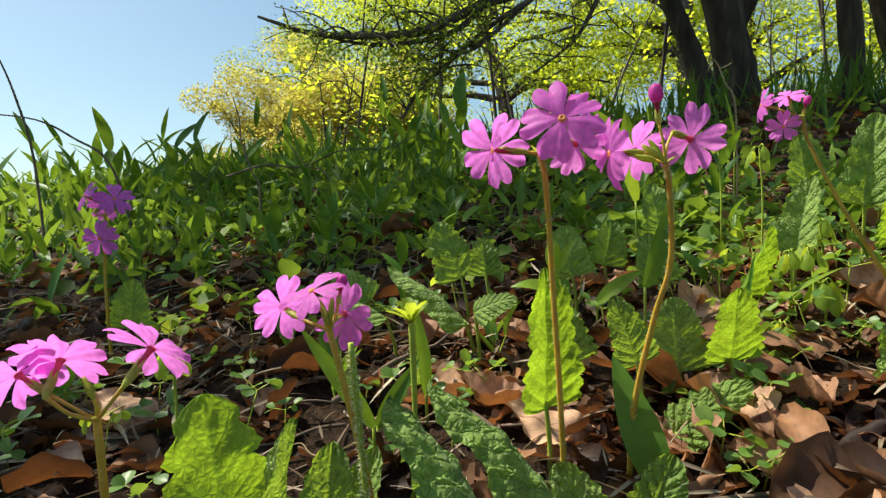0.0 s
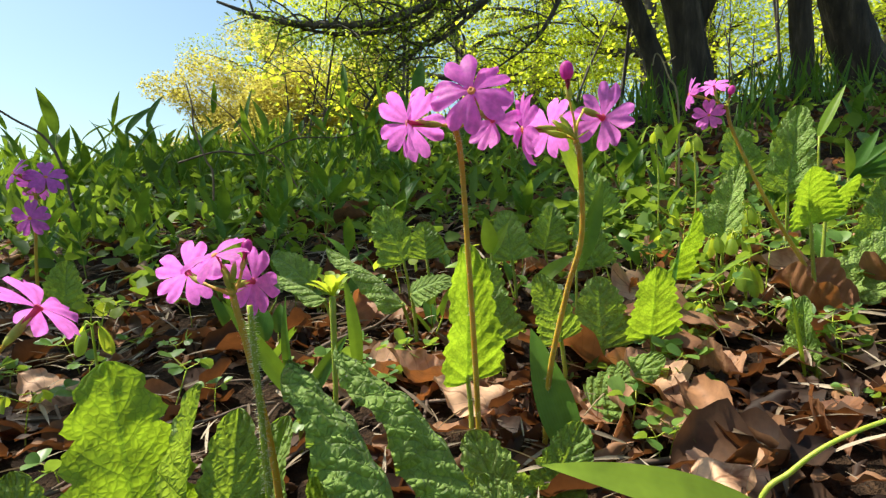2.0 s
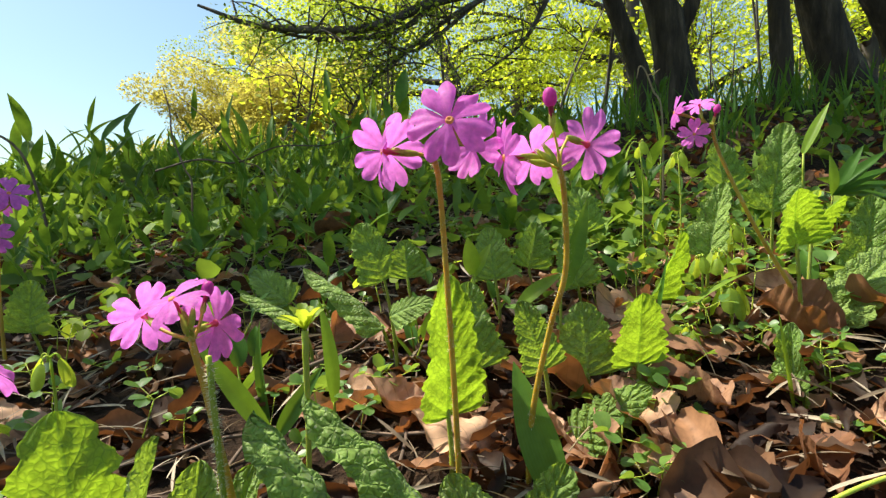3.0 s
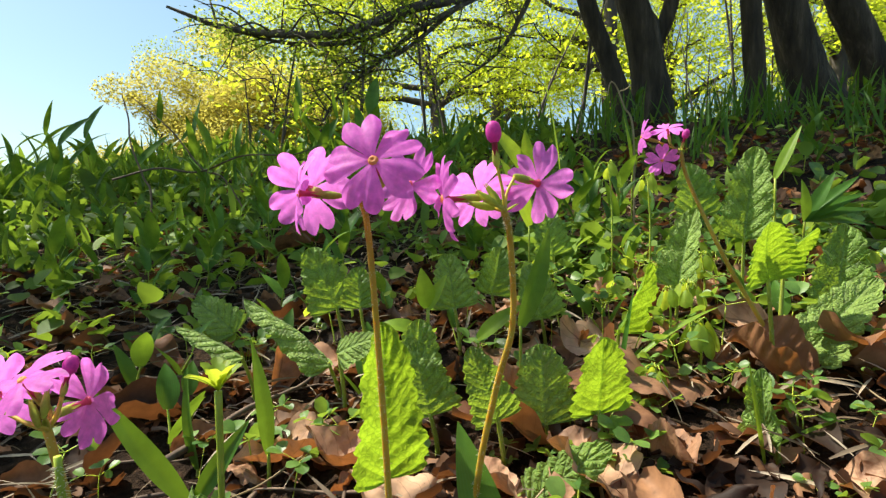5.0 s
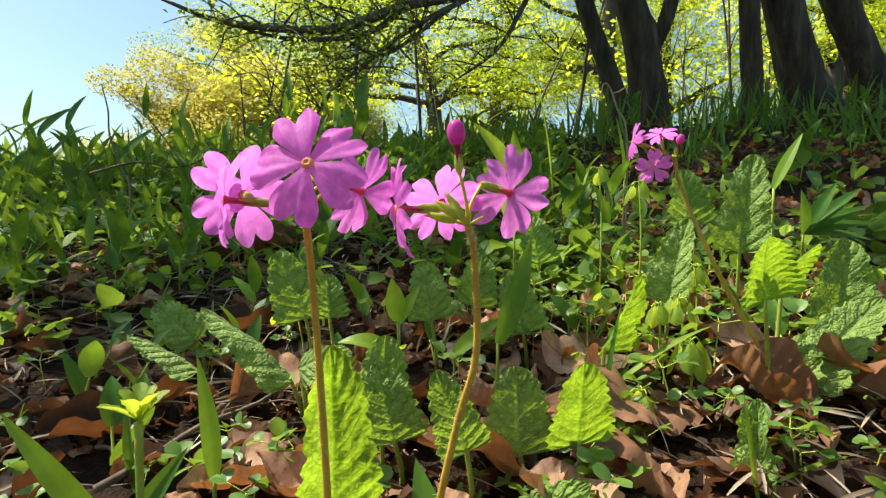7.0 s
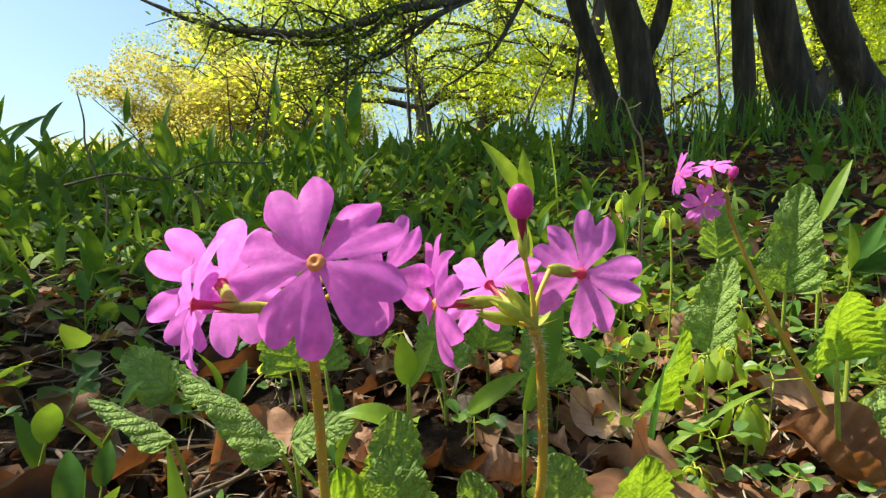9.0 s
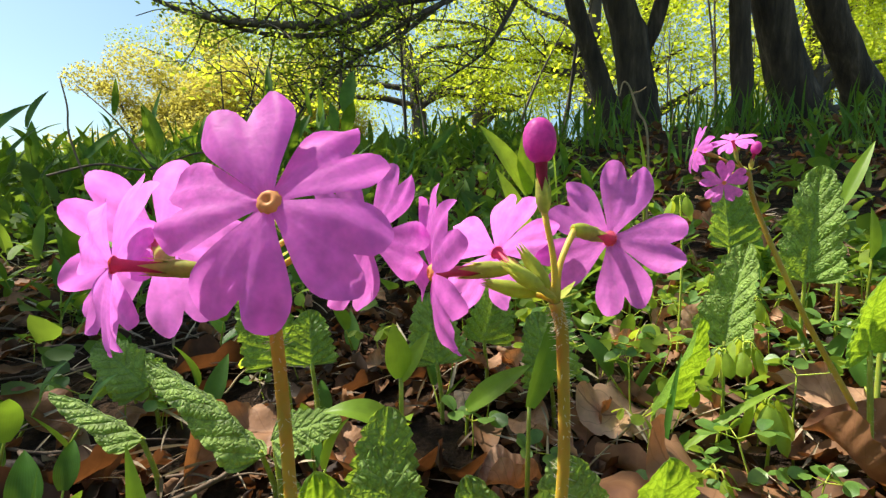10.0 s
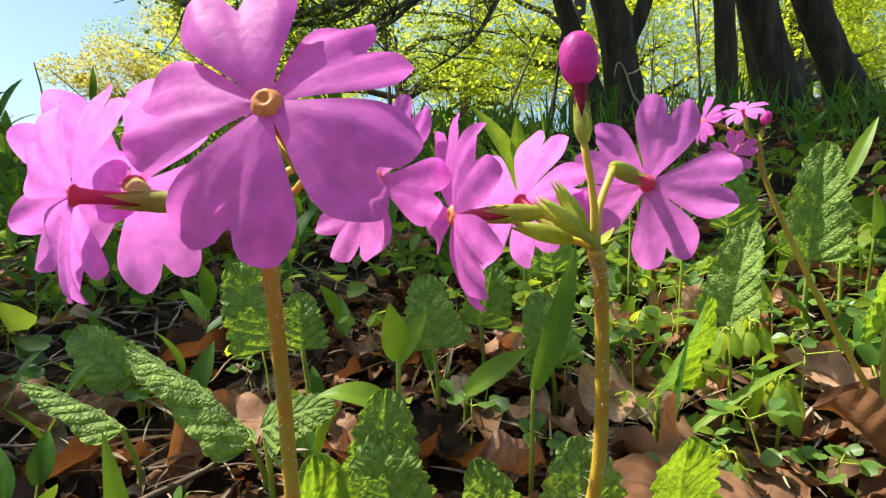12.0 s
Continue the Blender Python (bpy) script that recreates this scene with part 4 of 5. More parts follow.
primrose_leaf(WRINKLED, (0.0320, 0.430, 0.0980), (0.0305, 0.434, 0.1250), (0.0, -0.95, 0.3), 0.028, bulge=0.05, seed=26)
primrose_leaf(WRINKLED, (0.0150, 0.450, 0.0950), (-0.0040, 0.456, 0.1370), (-0.1, -0.95, 0.25), 0.038, bulge=0.06, seed=27)
primrose_leaf(WRINKLED, (0.0220, 0.380, 0.0800), (0.0500, 0.378, 0.0890), (0.1, -0.6, 0.8), 0.026, bulge=0.2, fold=-0.2, seed=28)
primrose_leaf(WRINKLED, (0.2780, 0.352, 0.0750), (0.3290, 0.362, 0.1190), (-0.4, -0.6, 0.7), 0.036, (0.272, 0.356), bulge=0.10, seed=29)
primrose_leaf(WRINKLED, (0.3350, 0.400, 0.0950), (0.3450, 0.404, 0.1500), (-0.3, -0.9, 0.3), 0.04, bulge=0.1, seed=30)
primrose_leaf(WRINKLED, (0.1500, 0.420, 0.0900), (0.1420, 0.425, 0.1250), (0, -0.9, 0.3), 0.034, seed=31)
primrose_leaf(WRINKLED, (0.0950, 0.440, 0.0950), (0.0900, 0.446, 0.1320), (0, -0.9, 0.3), 0.034, seed=32)
primrose_leaf(WRINKLED, (0.1250, 0.470, 0.1000), (0.1330, 0.475, 0.1350), (0.2, -0.9, 0.3), 0.034, seed=33)
primrose_leaf(WRINKLED, (-0.0600, 0.470, 0.0760), (-0.0900, 0.478, 0.1000), (-0.2, -0.6, 0.7), 0.032, bulge=0.15, seed=34)
primrose_leaf(WRINKLED, (-0.2500, 0.465, 0.06), (-0.2450, 0.462, 0.100), (0.2, -0.9, 0.3), 0.038, seed=35)
primrose_leaf(WRINKLED, (0.1850, 0.520, 0.1250), (0.1780, 0.525, 0.1650), (0, -0.9, 0.3), 0.036, seed=36)

# ---- blades, shoots and herbs ----


def blade_leaf(label, base, tip, face, width, bulge=0.05, fold=0.3, mat=None, foot=None, seed=0, twist=0.0, nu=22, nv=7, name="blade_leaf", hook=0.0):
    b = Vector(base)
    fx = foot or (b.x, b.y)
    ft = Vector(on_soil(*fx, -0.003))
    root = thing(name, ft, label, "leaf" if name == "blade_leaf" else "grass", "broad blade leaves" if name == "blade_leaf" else "grass blades")
    part("leaf_blade", blade("leaf_blade", base, tip, face, width, mat or BLADE, ft, bulge=bulge, nu=nu, nv=nv, shape="lance", fold=fold, seed=seed, twist=twist, hook=hook), root)
    if (b - ft).length > 0.004:
        rows = [(*ft, 0.0010), (*(ft.lerp(b, 0.5)), 0.0010), (*b, 0.0008)]
        part("stalk", tube("stalk", rows, SCAPE_GREEN, ft, 6, 4), root)
    return root


blade_leaf("smooth dark green pointed blade leaf standing upright", (0.0930, 0.245, 0.030), (0.0790, 0.266, 0.0800), (-0.25, -0.95, 0.1), 0.0155, 0.02, 0.22, seed=1)
blade_leaf("slanting green blade leaf with pointed tip", (-0.0270, 0.290, 0.042), (-0.0580, 0.281, 0.0925), (0.3, -0.9, 0.3), 0.0085, 0.06, 0.35, seed=2)
blade_leaf("slanting green blade leaf with pointed tip", (-0.0260, 0.295, 0.040), (-0.0050, 0.300, 0.0720), (0.2, -0.7, 0.6), 0.008, 0.10, 0.35, seed=3)
blade_leaf("bright grass blade lying low in the sun", (0.118, 0.153, 0.056), (0.0627, 0.156, 0.0704), (-0.3, -0.5, 0.8), 0.0105, 0.10, 0.1, GRASS, name="grass_blade", seed=4, foot=(0.126, 0.153))
CURVED = [(0.116, 0.170, 0.012, 0.0007), (0.1218, 0.170, 0.0509, 0.0007), (0.1305, 0.170, 0.0605, 0.0007), (0.1408, 0.170, 0.0678, 0.0006), (0.1552, 0.170, 0.0735, 0.0006), (0.172, 0.171, 0.0760, 0.0004)]
tagged(new("curved_stalk", tube("curved_stalk", CURVED, SCAPE_GREEN, (0, 0, 0), 8, 6)), "smooth green stalk arching over the litter", "stem")
blade_leaf("upright green blade leaf in undergrowth", (-0.005, 0.330, 0.045), (-0.012, 0.330, 0.100), (0.5, -0.8, 0.2), 0.008, 0.10, 0.4, seed=6, twist=0.5)
blade_leaf("upright green blade leaf in undergrowth", (-0.045, 0.350, 0.03), (-0.048, 0.350, 0.085), (-0.4, -0.8, 0.2), 0.007, 0.10, 0.4, seed=7, twist=-0.4)
blade_leaf("green blade leaf behind the primroses", (0.125, 0.370, 0.095), (0.143, 0.376, 0.150), (0.4, -0.8, 0.2), 0.013, 0.05, 0.3, seed=8)
blade_leaf("sunlit grass blade arching sideways", (0.190, 0.372, 0.072), (0.240, 0.368, 0.104), (-0.3, -0.4, 0.85), 0.0042, 0.14, 0.2, GRASS, name="grass_blade", seed=9)
blade_leaf("dark upright grass blade", (0.186, 0.378, 0.062), (0.193, 0.376, 0.115), (-0.9, -0.3, 0), 0.004, 0.02, 0.3, name="grass_blade", seed=10)
blade_leaf("sunlit pointed blade leaf with striped veins", (0.108, 0.420, 0.078), (0.138, 0.414, 0.101), (-0.1, -0.7, 0.7), 0.011, 0.12, 0.3, GRASS, seed=11)
blade_leaf("tall bright grass blade bending over at its tip", (0.276, 0.80, 0.17), (0.228, 0.78, 0.405), (0.9, -0.4, 0), 0.009, 0.05, 0.35, GRASS, name="grass_blade", seed=12)
blade_leaf("green blade leaf standing in shade", (0.322, 0.440, 0.182), (0.341, 0.440, 0.219), (-0.8, -0.5, 0.2), 0.008, 0.04, 0.3, GRASS, seed=13)
blade_leaf("green blade leaf standing in shade", (0.165, 0.520, 0.150), (0.140, 0.515, 0.205), (0.3, -0.8, 0.4), 0.016, 0.1, 0.3, GRASS, seed=14)

blade_leaf("broad bright leaf glowing on the bank", (0.190, 0.62, 0.195), (0.143, 0.605, 0.250), (0.3, -0.8, 0.4), 0.020, 0.10, 0.2, GRASS, seed=15)
blade_leaf("broad bright leaf glowing on the bank", (0.190, 0.62, 0.195), (0.182, 0.61, 0.245), (-0.3, -0.8, 0.3), 0.014, 0.10, 0.2, GRASS, seed=16)
blade_leaf("sunlit young leaf on a thin shoot", (0.0735, 0.380, 0.105), (0.0700, 0.378, 0.128), (0.1, -0.95, 0.2), 0.0105, 0.08, 0.15, GRASS, foot=(0.075, 0.384), seed=17)
blade_leaf("sunlit young leaf on a thin shoot", (0.0740, 0.380, 0.104), (0.0850, 0.380, 0.124), (-0.4, -0.8, 0.3), 0.007, 0.10, 0.25, GRASS, foot=(0.075, 0.384), seed=18)
blade_leaf("pale green leaf curling over", (0.0715, 0.362, 0.090), (0.0440, 0.360, 0.098), (-0.1, -0.5, 0.85), 0.011, 0.40, 0.2, GRASS, foot=(0.072, 0.366), seed=19)
blade_leaf("pale green leaf curling over", (0.0720, 0.362, 0.090), (0.0760, 0.352, 0.097), (0.2, -0.5, 0.85), 0.010, 0.45, 0.2, GRASS, foot=(0.072, 0.366), seed=20)
for k, (dx, dz) in enumerate(((0.045, 0.020), (0.050, 0.008), (0.038, 0.032), (-0.006, 0.030), (0.020, 0.036), (0.048, -0.004))):
    blade_leaf("narrow grey-green leaflet of a divided leaf", (0.352, 0.45, 0.152), (0.352 + dx, 0.446, 0.152 + dz), (-0.1, -0.6, 0.8), 0.009, 0.10, 0.25, foot=(0.352, 0.455), seed=30 + k)

blade_leaf("pale dry bract leaf standing in the litter", (-0.090, 0.452, 0.028), (-0.088, 0.458, 0.064), (0.3, -0.8, 0.3), 0.015, 0.05, 0.4, STRAW, seed=50)
blade_leaf("pale dry bract leaf standing in the litter", (-0.090, 0.454, 0.030), (-0.108, 0.458, 0.050), (-0.2, -0.8, 0.3), 0.009, 0.05, 0.4, STRAW, seed=51)
blade_leaf("thin bright grass blade", (0.150, 0.270, 0.030), (0.128, 0.262, 0.050), (-0.3, -0.7, 0.5), 0.0016, 0.2, 0.2, GRASS, name="grass_blade", seed=52)
blade_leaf("thin bright grass blade", (0.215, 0.290, 0.045), (0.205, 0.288, 0.095), (-0.5, -0.8, 0.2), 0.0018, 0.1, 0.2, GRASS, name="grass_blade", seed=53)
blade_leaf("thin bright grass blade", (0.222, 0.292, 0.055), (0.262, 0.300, 0.062), (0, -0.5, 0.8), 0.0018, 0.15, 0.2, GRASS, name="grass_blade", seed=54)
blade_leaf("thin green grass blade arching over litter", (0.100, 0.290, 0.035), (0.170, 0.300, 0.048), (0, -0.4, 0.9), 0.0018, 0.25, 0.2, GRASS, name="grass_blade", seed=55)


def bare_stem(label, rows, mat=None):
    base = Vector(rows[0][:3])
    ob = new("bare_stem", tube("bare_stem", rows, mat or TWIG, base, 6, 6))
    ob.location = base
    return tagged(ob, label, "stem", "bare stems on the bank")


bare_stem("thin dark dry stem arching over the bank", [(-0.655, 0.9, 0.06, 0.0022), (-0.667, 0.9, 0.254, 0.0020), (-0.689, 0.9, 0.35, 0.0018), (-0.715, 0.9, 0.42, 0.0012), (-0.75, 0.9, 0.48, 0.0008)])
bare_stem("long thin dry stem bending sideways", [(-0.44, 0.8, 0.08, 0.0020), (-0.474, 0.8, 0.225, 0.0018), (-0.529, 0.8, 0.271, 0.0016), (-0.584, 0.8, 0.299, 0.0013), (-0.67, 0.8, 0.312, 0.0008)])
bare_stem("upright bare dark stem", [(-0.345, 1.0, 0.12, 0.0018), (-0.341, 1.0, 0.205, 0.0017), (-0.352, 1.0, 0.232, 0.0016), (-0.370, 1.0, 0.287, 0.0014), (-0.372, 1.0, 0.325, 0.0012), (-0.381, 1.0, 0.365, 0.0008)])
bare_stem("slanting bare dark stem", [(-0.18, 1.0, 0.15, 0.0015), (-0.225, 1.0, 0.228, 0.0014), (-0.26, 1.0, 0.245, 0.0013), (-0.305, 1.0, 0.305, 0.0011), (-0.37, 1.02, 0.36, 0.0007)])
bare_stem("fallen thin branch lying over the undergrowth", [(-0.40, 1.0, 0.228, 0.0018), (-0.33, 1.0, 0.246, 0.0017), (-0.265, 1.0, 0.240, 0.0016), (-0.195, 1.0, 0.266, 0.0013), (-0.12, 1.02, 0.270, 0.0010), (-0.07, 1.02, 0.288, 0.0007)])

bare_stem("dry pale stalk with a hooked broken top", [(0.297, 0.62, 0.12, 0.0011), (0.296, 0.62, 0.242, 0.0010), (0.286, 0.62, 0.269, 0.0009), (0.278, 0.62, 0.289, 0.0008), (0.272, 0.62, 0.293, 0.0007), (0.269, 0.62, 0.281, 0.0004)], STRAW)
bare_stem("dry pale side twig of a hooked stalk", [(0.280, 0.62, 0.284, 0.0007), (0.287, 0.62, 0.286, 0.0006), (0.293, 0.62, 0.290, 0.0004)], STRAW)
blade_leaf("green sheath leaf clasping a dry stalk", (0.295, 0.621, 0.200), (0.285, 0.621, 0.262), (0.6, -0.7, 0), 0.007, 0.04, 0.4, GRASS, seed=21)


def palmate_shoot(x, y, top, seed, label, size=1.0):
    """An upright stalk whose top opens into a ruff of young cut leaves."""
    rng = np.random.default_rng(seed)
    ft = Vector(on_soil(x, y, -0.003))
    root = thing("young_shoot", ft, label, "shoot", "young shoots")
    tip = Vector((x + 0.001, y, top)) - ft
    part("stalk", tube("stalk", [(0, 0, 0, 0.0012), (*(tip * 0.5 + Vector((0.0006, 0, 0))), 0.0011), (*tip, 0.0014)], SCAPE_GREEN, (0, 0, 0), 8, 6), root)
    for k in range(9):
        a = 2 * math.pi * k / 9 + rng.uniform(-0.2, 0.2)
        d = Vector((math.cos(a), math.sin(a), rng.uniform(0.4, 1.5))).normalized()
        e = tip + d * 0.0105 * size * rng.uniform(0.8, 1.15)
        v, f, uv = blade_data(tip, e, (0, 0, 1), 0.0046 * size, bulge=0.15, nu=14, nv=5, shape="oval", lobes=4, lobe_depth=0.5, fold=0.3, seed=seed + k)
        part("leaflet", mesh_of("leaflet", v, f, HERB_YOUNG, uv), root)


def drooping_herb(x, y, top, seed, count, size, label):
    """A thin stalk whose young oval leaflets hang limply from its top."""
    g = np.random.default_rng(seed)
    ft = Vector(on_soil(x, y, -0.003))
    root = thing("drooping_herb", ft, label, "herb", "drooping young herbs")
    tip = Vector((x + g.normal(0, 0.002), y, top)) - ft
    part("stalk", tube("stalk", [(0, 0, 0, 0.0008), (*(tip * 0.6 + Vector((0.002, 0, 0))), 0.0007), (*tip, 0.0006)], SCAPE_GREEN, (0, 0, 0), 6, 5), root)
    for k in range(count):
        a = 2 * math.pi * k / count + g.uniform(-0.3, 0.3)
        out = Vector((math.cos(a), math.sin(a), 0))
        p = tip + out * size * g.uniform(0.25, 0.6) + Vector((0, 0, g.uniform(-0.25, 0.1) * size))
        part("side_stalk", tube("side_stalk", [(*tip, 0.0005), (*(tip.lerp(p, 0.6) + Vector((0, 0, 0.15 * size))), 0.0004), (*p, 0.0004)], SCAPE_GREEN, (0, 0, 0), 5, 4), root)
        e = p + (out * 0.35 + Vector((0, 0, -1))).normalized() * size * g.uniform(0.8, 1.25)
        v, f, uv = blade_data(p, e, out + Vector((0, 0, 0.4)), size * g.uniform(0.5, 0.68), bulge=0.16, nu=10, nv=7, shape="oval", fold=-0.35, seed=seed + k)
        part("leaflet", mesh_of("leaflet", v, f, HERB_YOUNG, uv), root)


LIMP = "young yellow-green herb with limp hanging leaflets"
drooping_herb(0.2290, 0.370, 0.094, 61, 6, 0.016, LIMP)
drooping_herb(0.2400, 0.400, 0.114, 62, 6, 0.014, LIMP)
drooping_herb(0.2190, 0.390, 0.112, 63, 4, 0.012, LIMP)
drooping_herb(0.2440, 0.470, 0.187, 64, 4, 0.012, LIMP)
drooping_herb(0.2270, 0.500, 0.199, 65, 4, 0.013, LIMP)
drooping_herb(-0.1300, 0.300, 0.079, 66, 4, 0.014, LIMP)
drooping_herb(0.2700, 0.440, 0.130, 67, 5, 0.014, LIMP)
drooping_herb(0.1900, 0.350, 0.075, 68, 4, 0.012, LIMP)
palmate_shoot(-0.0050, 0.258, 0.0965, 1, "pale green shoot topped by a ruff of young cut leaves", 1.25)

LEAFLET_V, LEAFLET_F, LEAFLET_UV = blade_data((0, 0, 0), (0, 0.0095, 0.0006), (0, 0, 1), 0.0078, nu=6, nv=5, shape="oval", fold=0.2, bulge=0.06)
LEAFLET = mesh_of("leaflet", LEAFLET_V, LEAFLET_F, HERB, LEAFLET_UV)
LEAFLET_Y = mesh_of("leaflet", LEAFLET_V, LEAFLET_F, HERB_YOUNG, LEAFLET_UV)


def herb_proto(seed, height, young=False, droop=0.0):
    """A small herb: one stalk, three side stalks, three leaflets on each."""
    rng = np.random.default_rng(seed)
    root = thing("woodland_herb", (0, -30, 0), "young yellow-green herb with drooping rounded leaflets" if young else "low herb with rounded three-part green leaflets", "herb", "low herbs")
    top = Vector((rng.normal(0, 0.004), rng.normal(0, 0.004), height))
    vs, fs = tube_data(smooth_path([(0, 0, 0, 0.0006), (*(top * 0.5 + Vector((0.001, 0, 0))), 0.0005), (*top, 0.0004)], 3), 4)
    a0 = rng.uniform(0, 6.28)
    for k in range(3):
        a = a0 + 2.094 * k
        d = Vector((math.cos(a), math.sin(a), rng.uniform(0.2, 0.6)))
        e = top + d * rng.uniform(0.008, 0.013)
        v, f = tube_data(smooth_path([(*top, 0.0004), (*top.lerp(e, 0.5), 0.00035), (*e, 0.0003)], 2), 4)
        o = len(vs)
        vs, fs = vs + v, fs + [tuple(i + o for i in q) for q in f]
        for j in (-1, 0, 1):
            m = Matrix.Translation(e) @ Matrix.Rotation(a - math.pi / 2 + j * 1.25, 4, "Z") @ Matrix.Rotation(rng.normal(0.1 - droop, 0.45), 4, "X") @ Matrix.Rotation(rng.normal(0, 0.45), 4, "Y") @ Matrix.Scale(rng.uniform(0.8, 1.25), 4)
            part("leaflet", LEAFLET_Y if young else LEAFLET, root, "", m)
    part("stalk", mesh_of("stalk", vs, fs, SCAPE_GREEN), root)
    return root


def shoot_proto(seed, height, leaves, length, width):
    """An upright shoot with alternate lance-shaped leaves."""
    rng = np.random.default_rng(seed)
    root = thing("leafy_shoot", (0, -30, 0), "upright shoot with lance-shaped green leaves", "plant", "leafy shoots on the bank")
    top = Vector((rng.normal(0, 0.006), rng.normal(0, 0.006), height))
    part("stem", tube("stem", [(0, 0, 0, 0.0011), (*(top * 0.5), 0.0009), (*top, 0.0006)], SCAPE_GREEN, (0, 0, 0), 5, 4), root)
    a = rng.uniform(0, 6.28)
    for k in range(leaves):
        u = 0.35 + 0.65 * k / max(1, leaves - 1)
        a += 2.4 + rng.normal(0, 0.4)
        p = top * u
        d = Vector((math.cos(a), math.sin(a), rng.uniform(0.5, 1.9))).normalized()
        l = length * rng.uniform(0.75, 1.2)
        v, f, uv = blade_data(p, p + d * l, (-d.x * 0.5, -d.y * 0.5, 1), width * rng.uniform(0.8, 1.2), bulge=rng.uniform(0.03, 0.16), nu=9, nv=5, shape="lance", fold=0.3, seed=k)
        part("leaf_blade", mesh_of("leaf_blade", v, f, BLADE, uv), root)
    return root


def oval_proto(seed, height, leaves):
    """A short herb with broad oval leaves on side stalks."""
    g = np.random.default_rng(seed + 70)
    root = thing("broad_leaved_herb", (0, -30, 0), "short herb with broad oval green leaves", "herb", "broad-leaved herbs")
    top = Vector((0, 0, height))
    part("stem", tube("stem", [(0, 0, 0, 0.0009), (0.001, 0, height * 0.5, 0.0008), (0, 0, height, 0.0005)], SCAPE_GREEN, (0, 0, 0), 5, 3), root)
    for k in range(leaves):
        a = 2.4 * k + g.normal(0, 0.3)
        p = top * (0.4 + 0.6 * k / leaves)
        d = Vector((math.cos(a), math.sin(a), g.uniform(0.1, 0.9))).normalized()
        l = g.uniform(0.022, 0.036)
        v, f, uv = blade_data(p, p + d * l, (-d.x * 0.4, -d.y * 0.4, 1), l * g.uniform(0.45, 0.65), bulge=g.uniform(0.05, 0.18), nu=8, nv=5, shape="oval", fold=0.25, seed=k)
        part("leaf_blade", mesh_of("leaf_blade", v, f, HERB, uv), root)
    return root


def scatter(protos, spots, rng, lo, hi, tilt=0.12):
    used = set()
    for i, (x, y) in enumerate(spots):
        p = protos[i % len(protos)]
        s = rng.uniform(lo, hi)
        m = Matrix.Translation(on_soil(x, y, -0.002)) @ Euler((rng.normal(0, tilt), rng.normal(0, tilt), rng.uniform(0, 6.28))).to_matrix().to_4x4() @ Matrix.Scale(s, 4)
        if p in used:
            made = copy_thing(p, m)
            made.scale = (s, s, s)
        else:
            p.matrix_basis = m
            used.add(p)


def free(x, y, gap=0.022):
    """Away from the flower stalks, so that nothing stands in them."""
    for a, b in ((0.055, 0.254), (0.088, 0.262), (-0.01, 0.19), (-0.075, 0.172), (0.262, 0.358), (-0.27, 0.474)):
        if math.hypot(x - a, y - b) < gap:
            return False
    return True


def spots(rng, n, x0, x1, y0, y1, keep=lambda x, y: True):
    out = []
    while len(out) < n:
        x, y = rng.uniform(x0, x1), rng.uniform(y0, y1)
        if free(x, y) and keep(x, y):
            out.append((x, y))
    return out


rng = np.random.default_rng(77)
patch = lambda x, y: noise.noise((x * 11, y * 11, 5)) > -0.12 + 0.25 * (x < 0.05 and y < 0.55)
herbs = [herb_proto(1, 0.022), herb_proto(2, 0.030), herb_proto(3, 0.038), herb_proto(4, 0.028)]
scatter(herbs, spots(rng, 84, -0.30, 0.52, 0.30, 0.72, patch), rng, 0.5, 0.95)
scatter([herb_proto(12, 0.030), herb_proto(13, 0.042), herb_proto(14, 0.024)], spots(rng, 90, 0.10, 0.50, 0.36, 0.62), rng, 0.6, 1.05)
scatter([herb_proto(5, 0.020), herb_proto(15, 0.028)], spots(rng, 36, 0.10, 0.31, 0.24, 0.37), rng, 0.42, 0.8)
scatter([herb_proto(16, 0.022)], spots(rng, 14, -0.26, 0.06, 0.26, 0.42), rng, 0.6, 1.0)
youngs = [herb_proto(6, 0.035, True, 0.7), herb_proto(7, 0.045, True, 0.8), herb_proto(8, 0.028, True, 0.4)]
scatter(youngs, spots(rng, 16, 0.16, 0.40, 0.36, 0.55), rng, 0.75, 1.2)
scatter([herb_proto(9, 0.03, True, 0.7)], spots(rng, 8, -0.25, 0.10, 0.30, 0.60), rng, 0.8, 1.2)
shoots = [shoot_proto(1, 0.05, 3, 0.05, 0.014), shoot_proto(2, 0.07, 4, 0.055, 0.015), shoot_proto(3, 0.04, 3, 0.045, 0.016), shoot_proto(4, 0.08, 5, 0.05, 0.013),
          shoot_proto(5, 0.03, 2, 0.06, 0.016)]
scatter(shoots, spots(rng, 150, -0.75, 0.80, 0.52, 1.25, lambda x, y: abs(x - 0.1) < 0.25 + 0.75 * y and noise.noise((x * 6, y * 6, 8)) > -0.1 - 0.4 * (x < 0) + 0.3 * (x > 0.35)), rng, 0.5, 0.95)
scatter([shoot_proto(6, 0.025, 2, 0.035, 0.010)], spots(rng, 26, -0.25, 0.4, 0.36, 0.56), rng, 0.7, 1.1)
oval = [oval_proto(1, 0.03, 4), oval_proto(2, 0.045, 5), oval_proto(3, 0.02, 3)]
scatter(oval, spots(rng, 120, -0.65, 0.75, 0.46, 1.15, lambda x, y: abs(x - 0.1) < 0.3 + 0.6 * y and noise.noise((x * 7, y * 7, 3)) > -0.05 and (x > 0.08 or y > 0.72)), rng, 0.5, 0.95, 0.25)
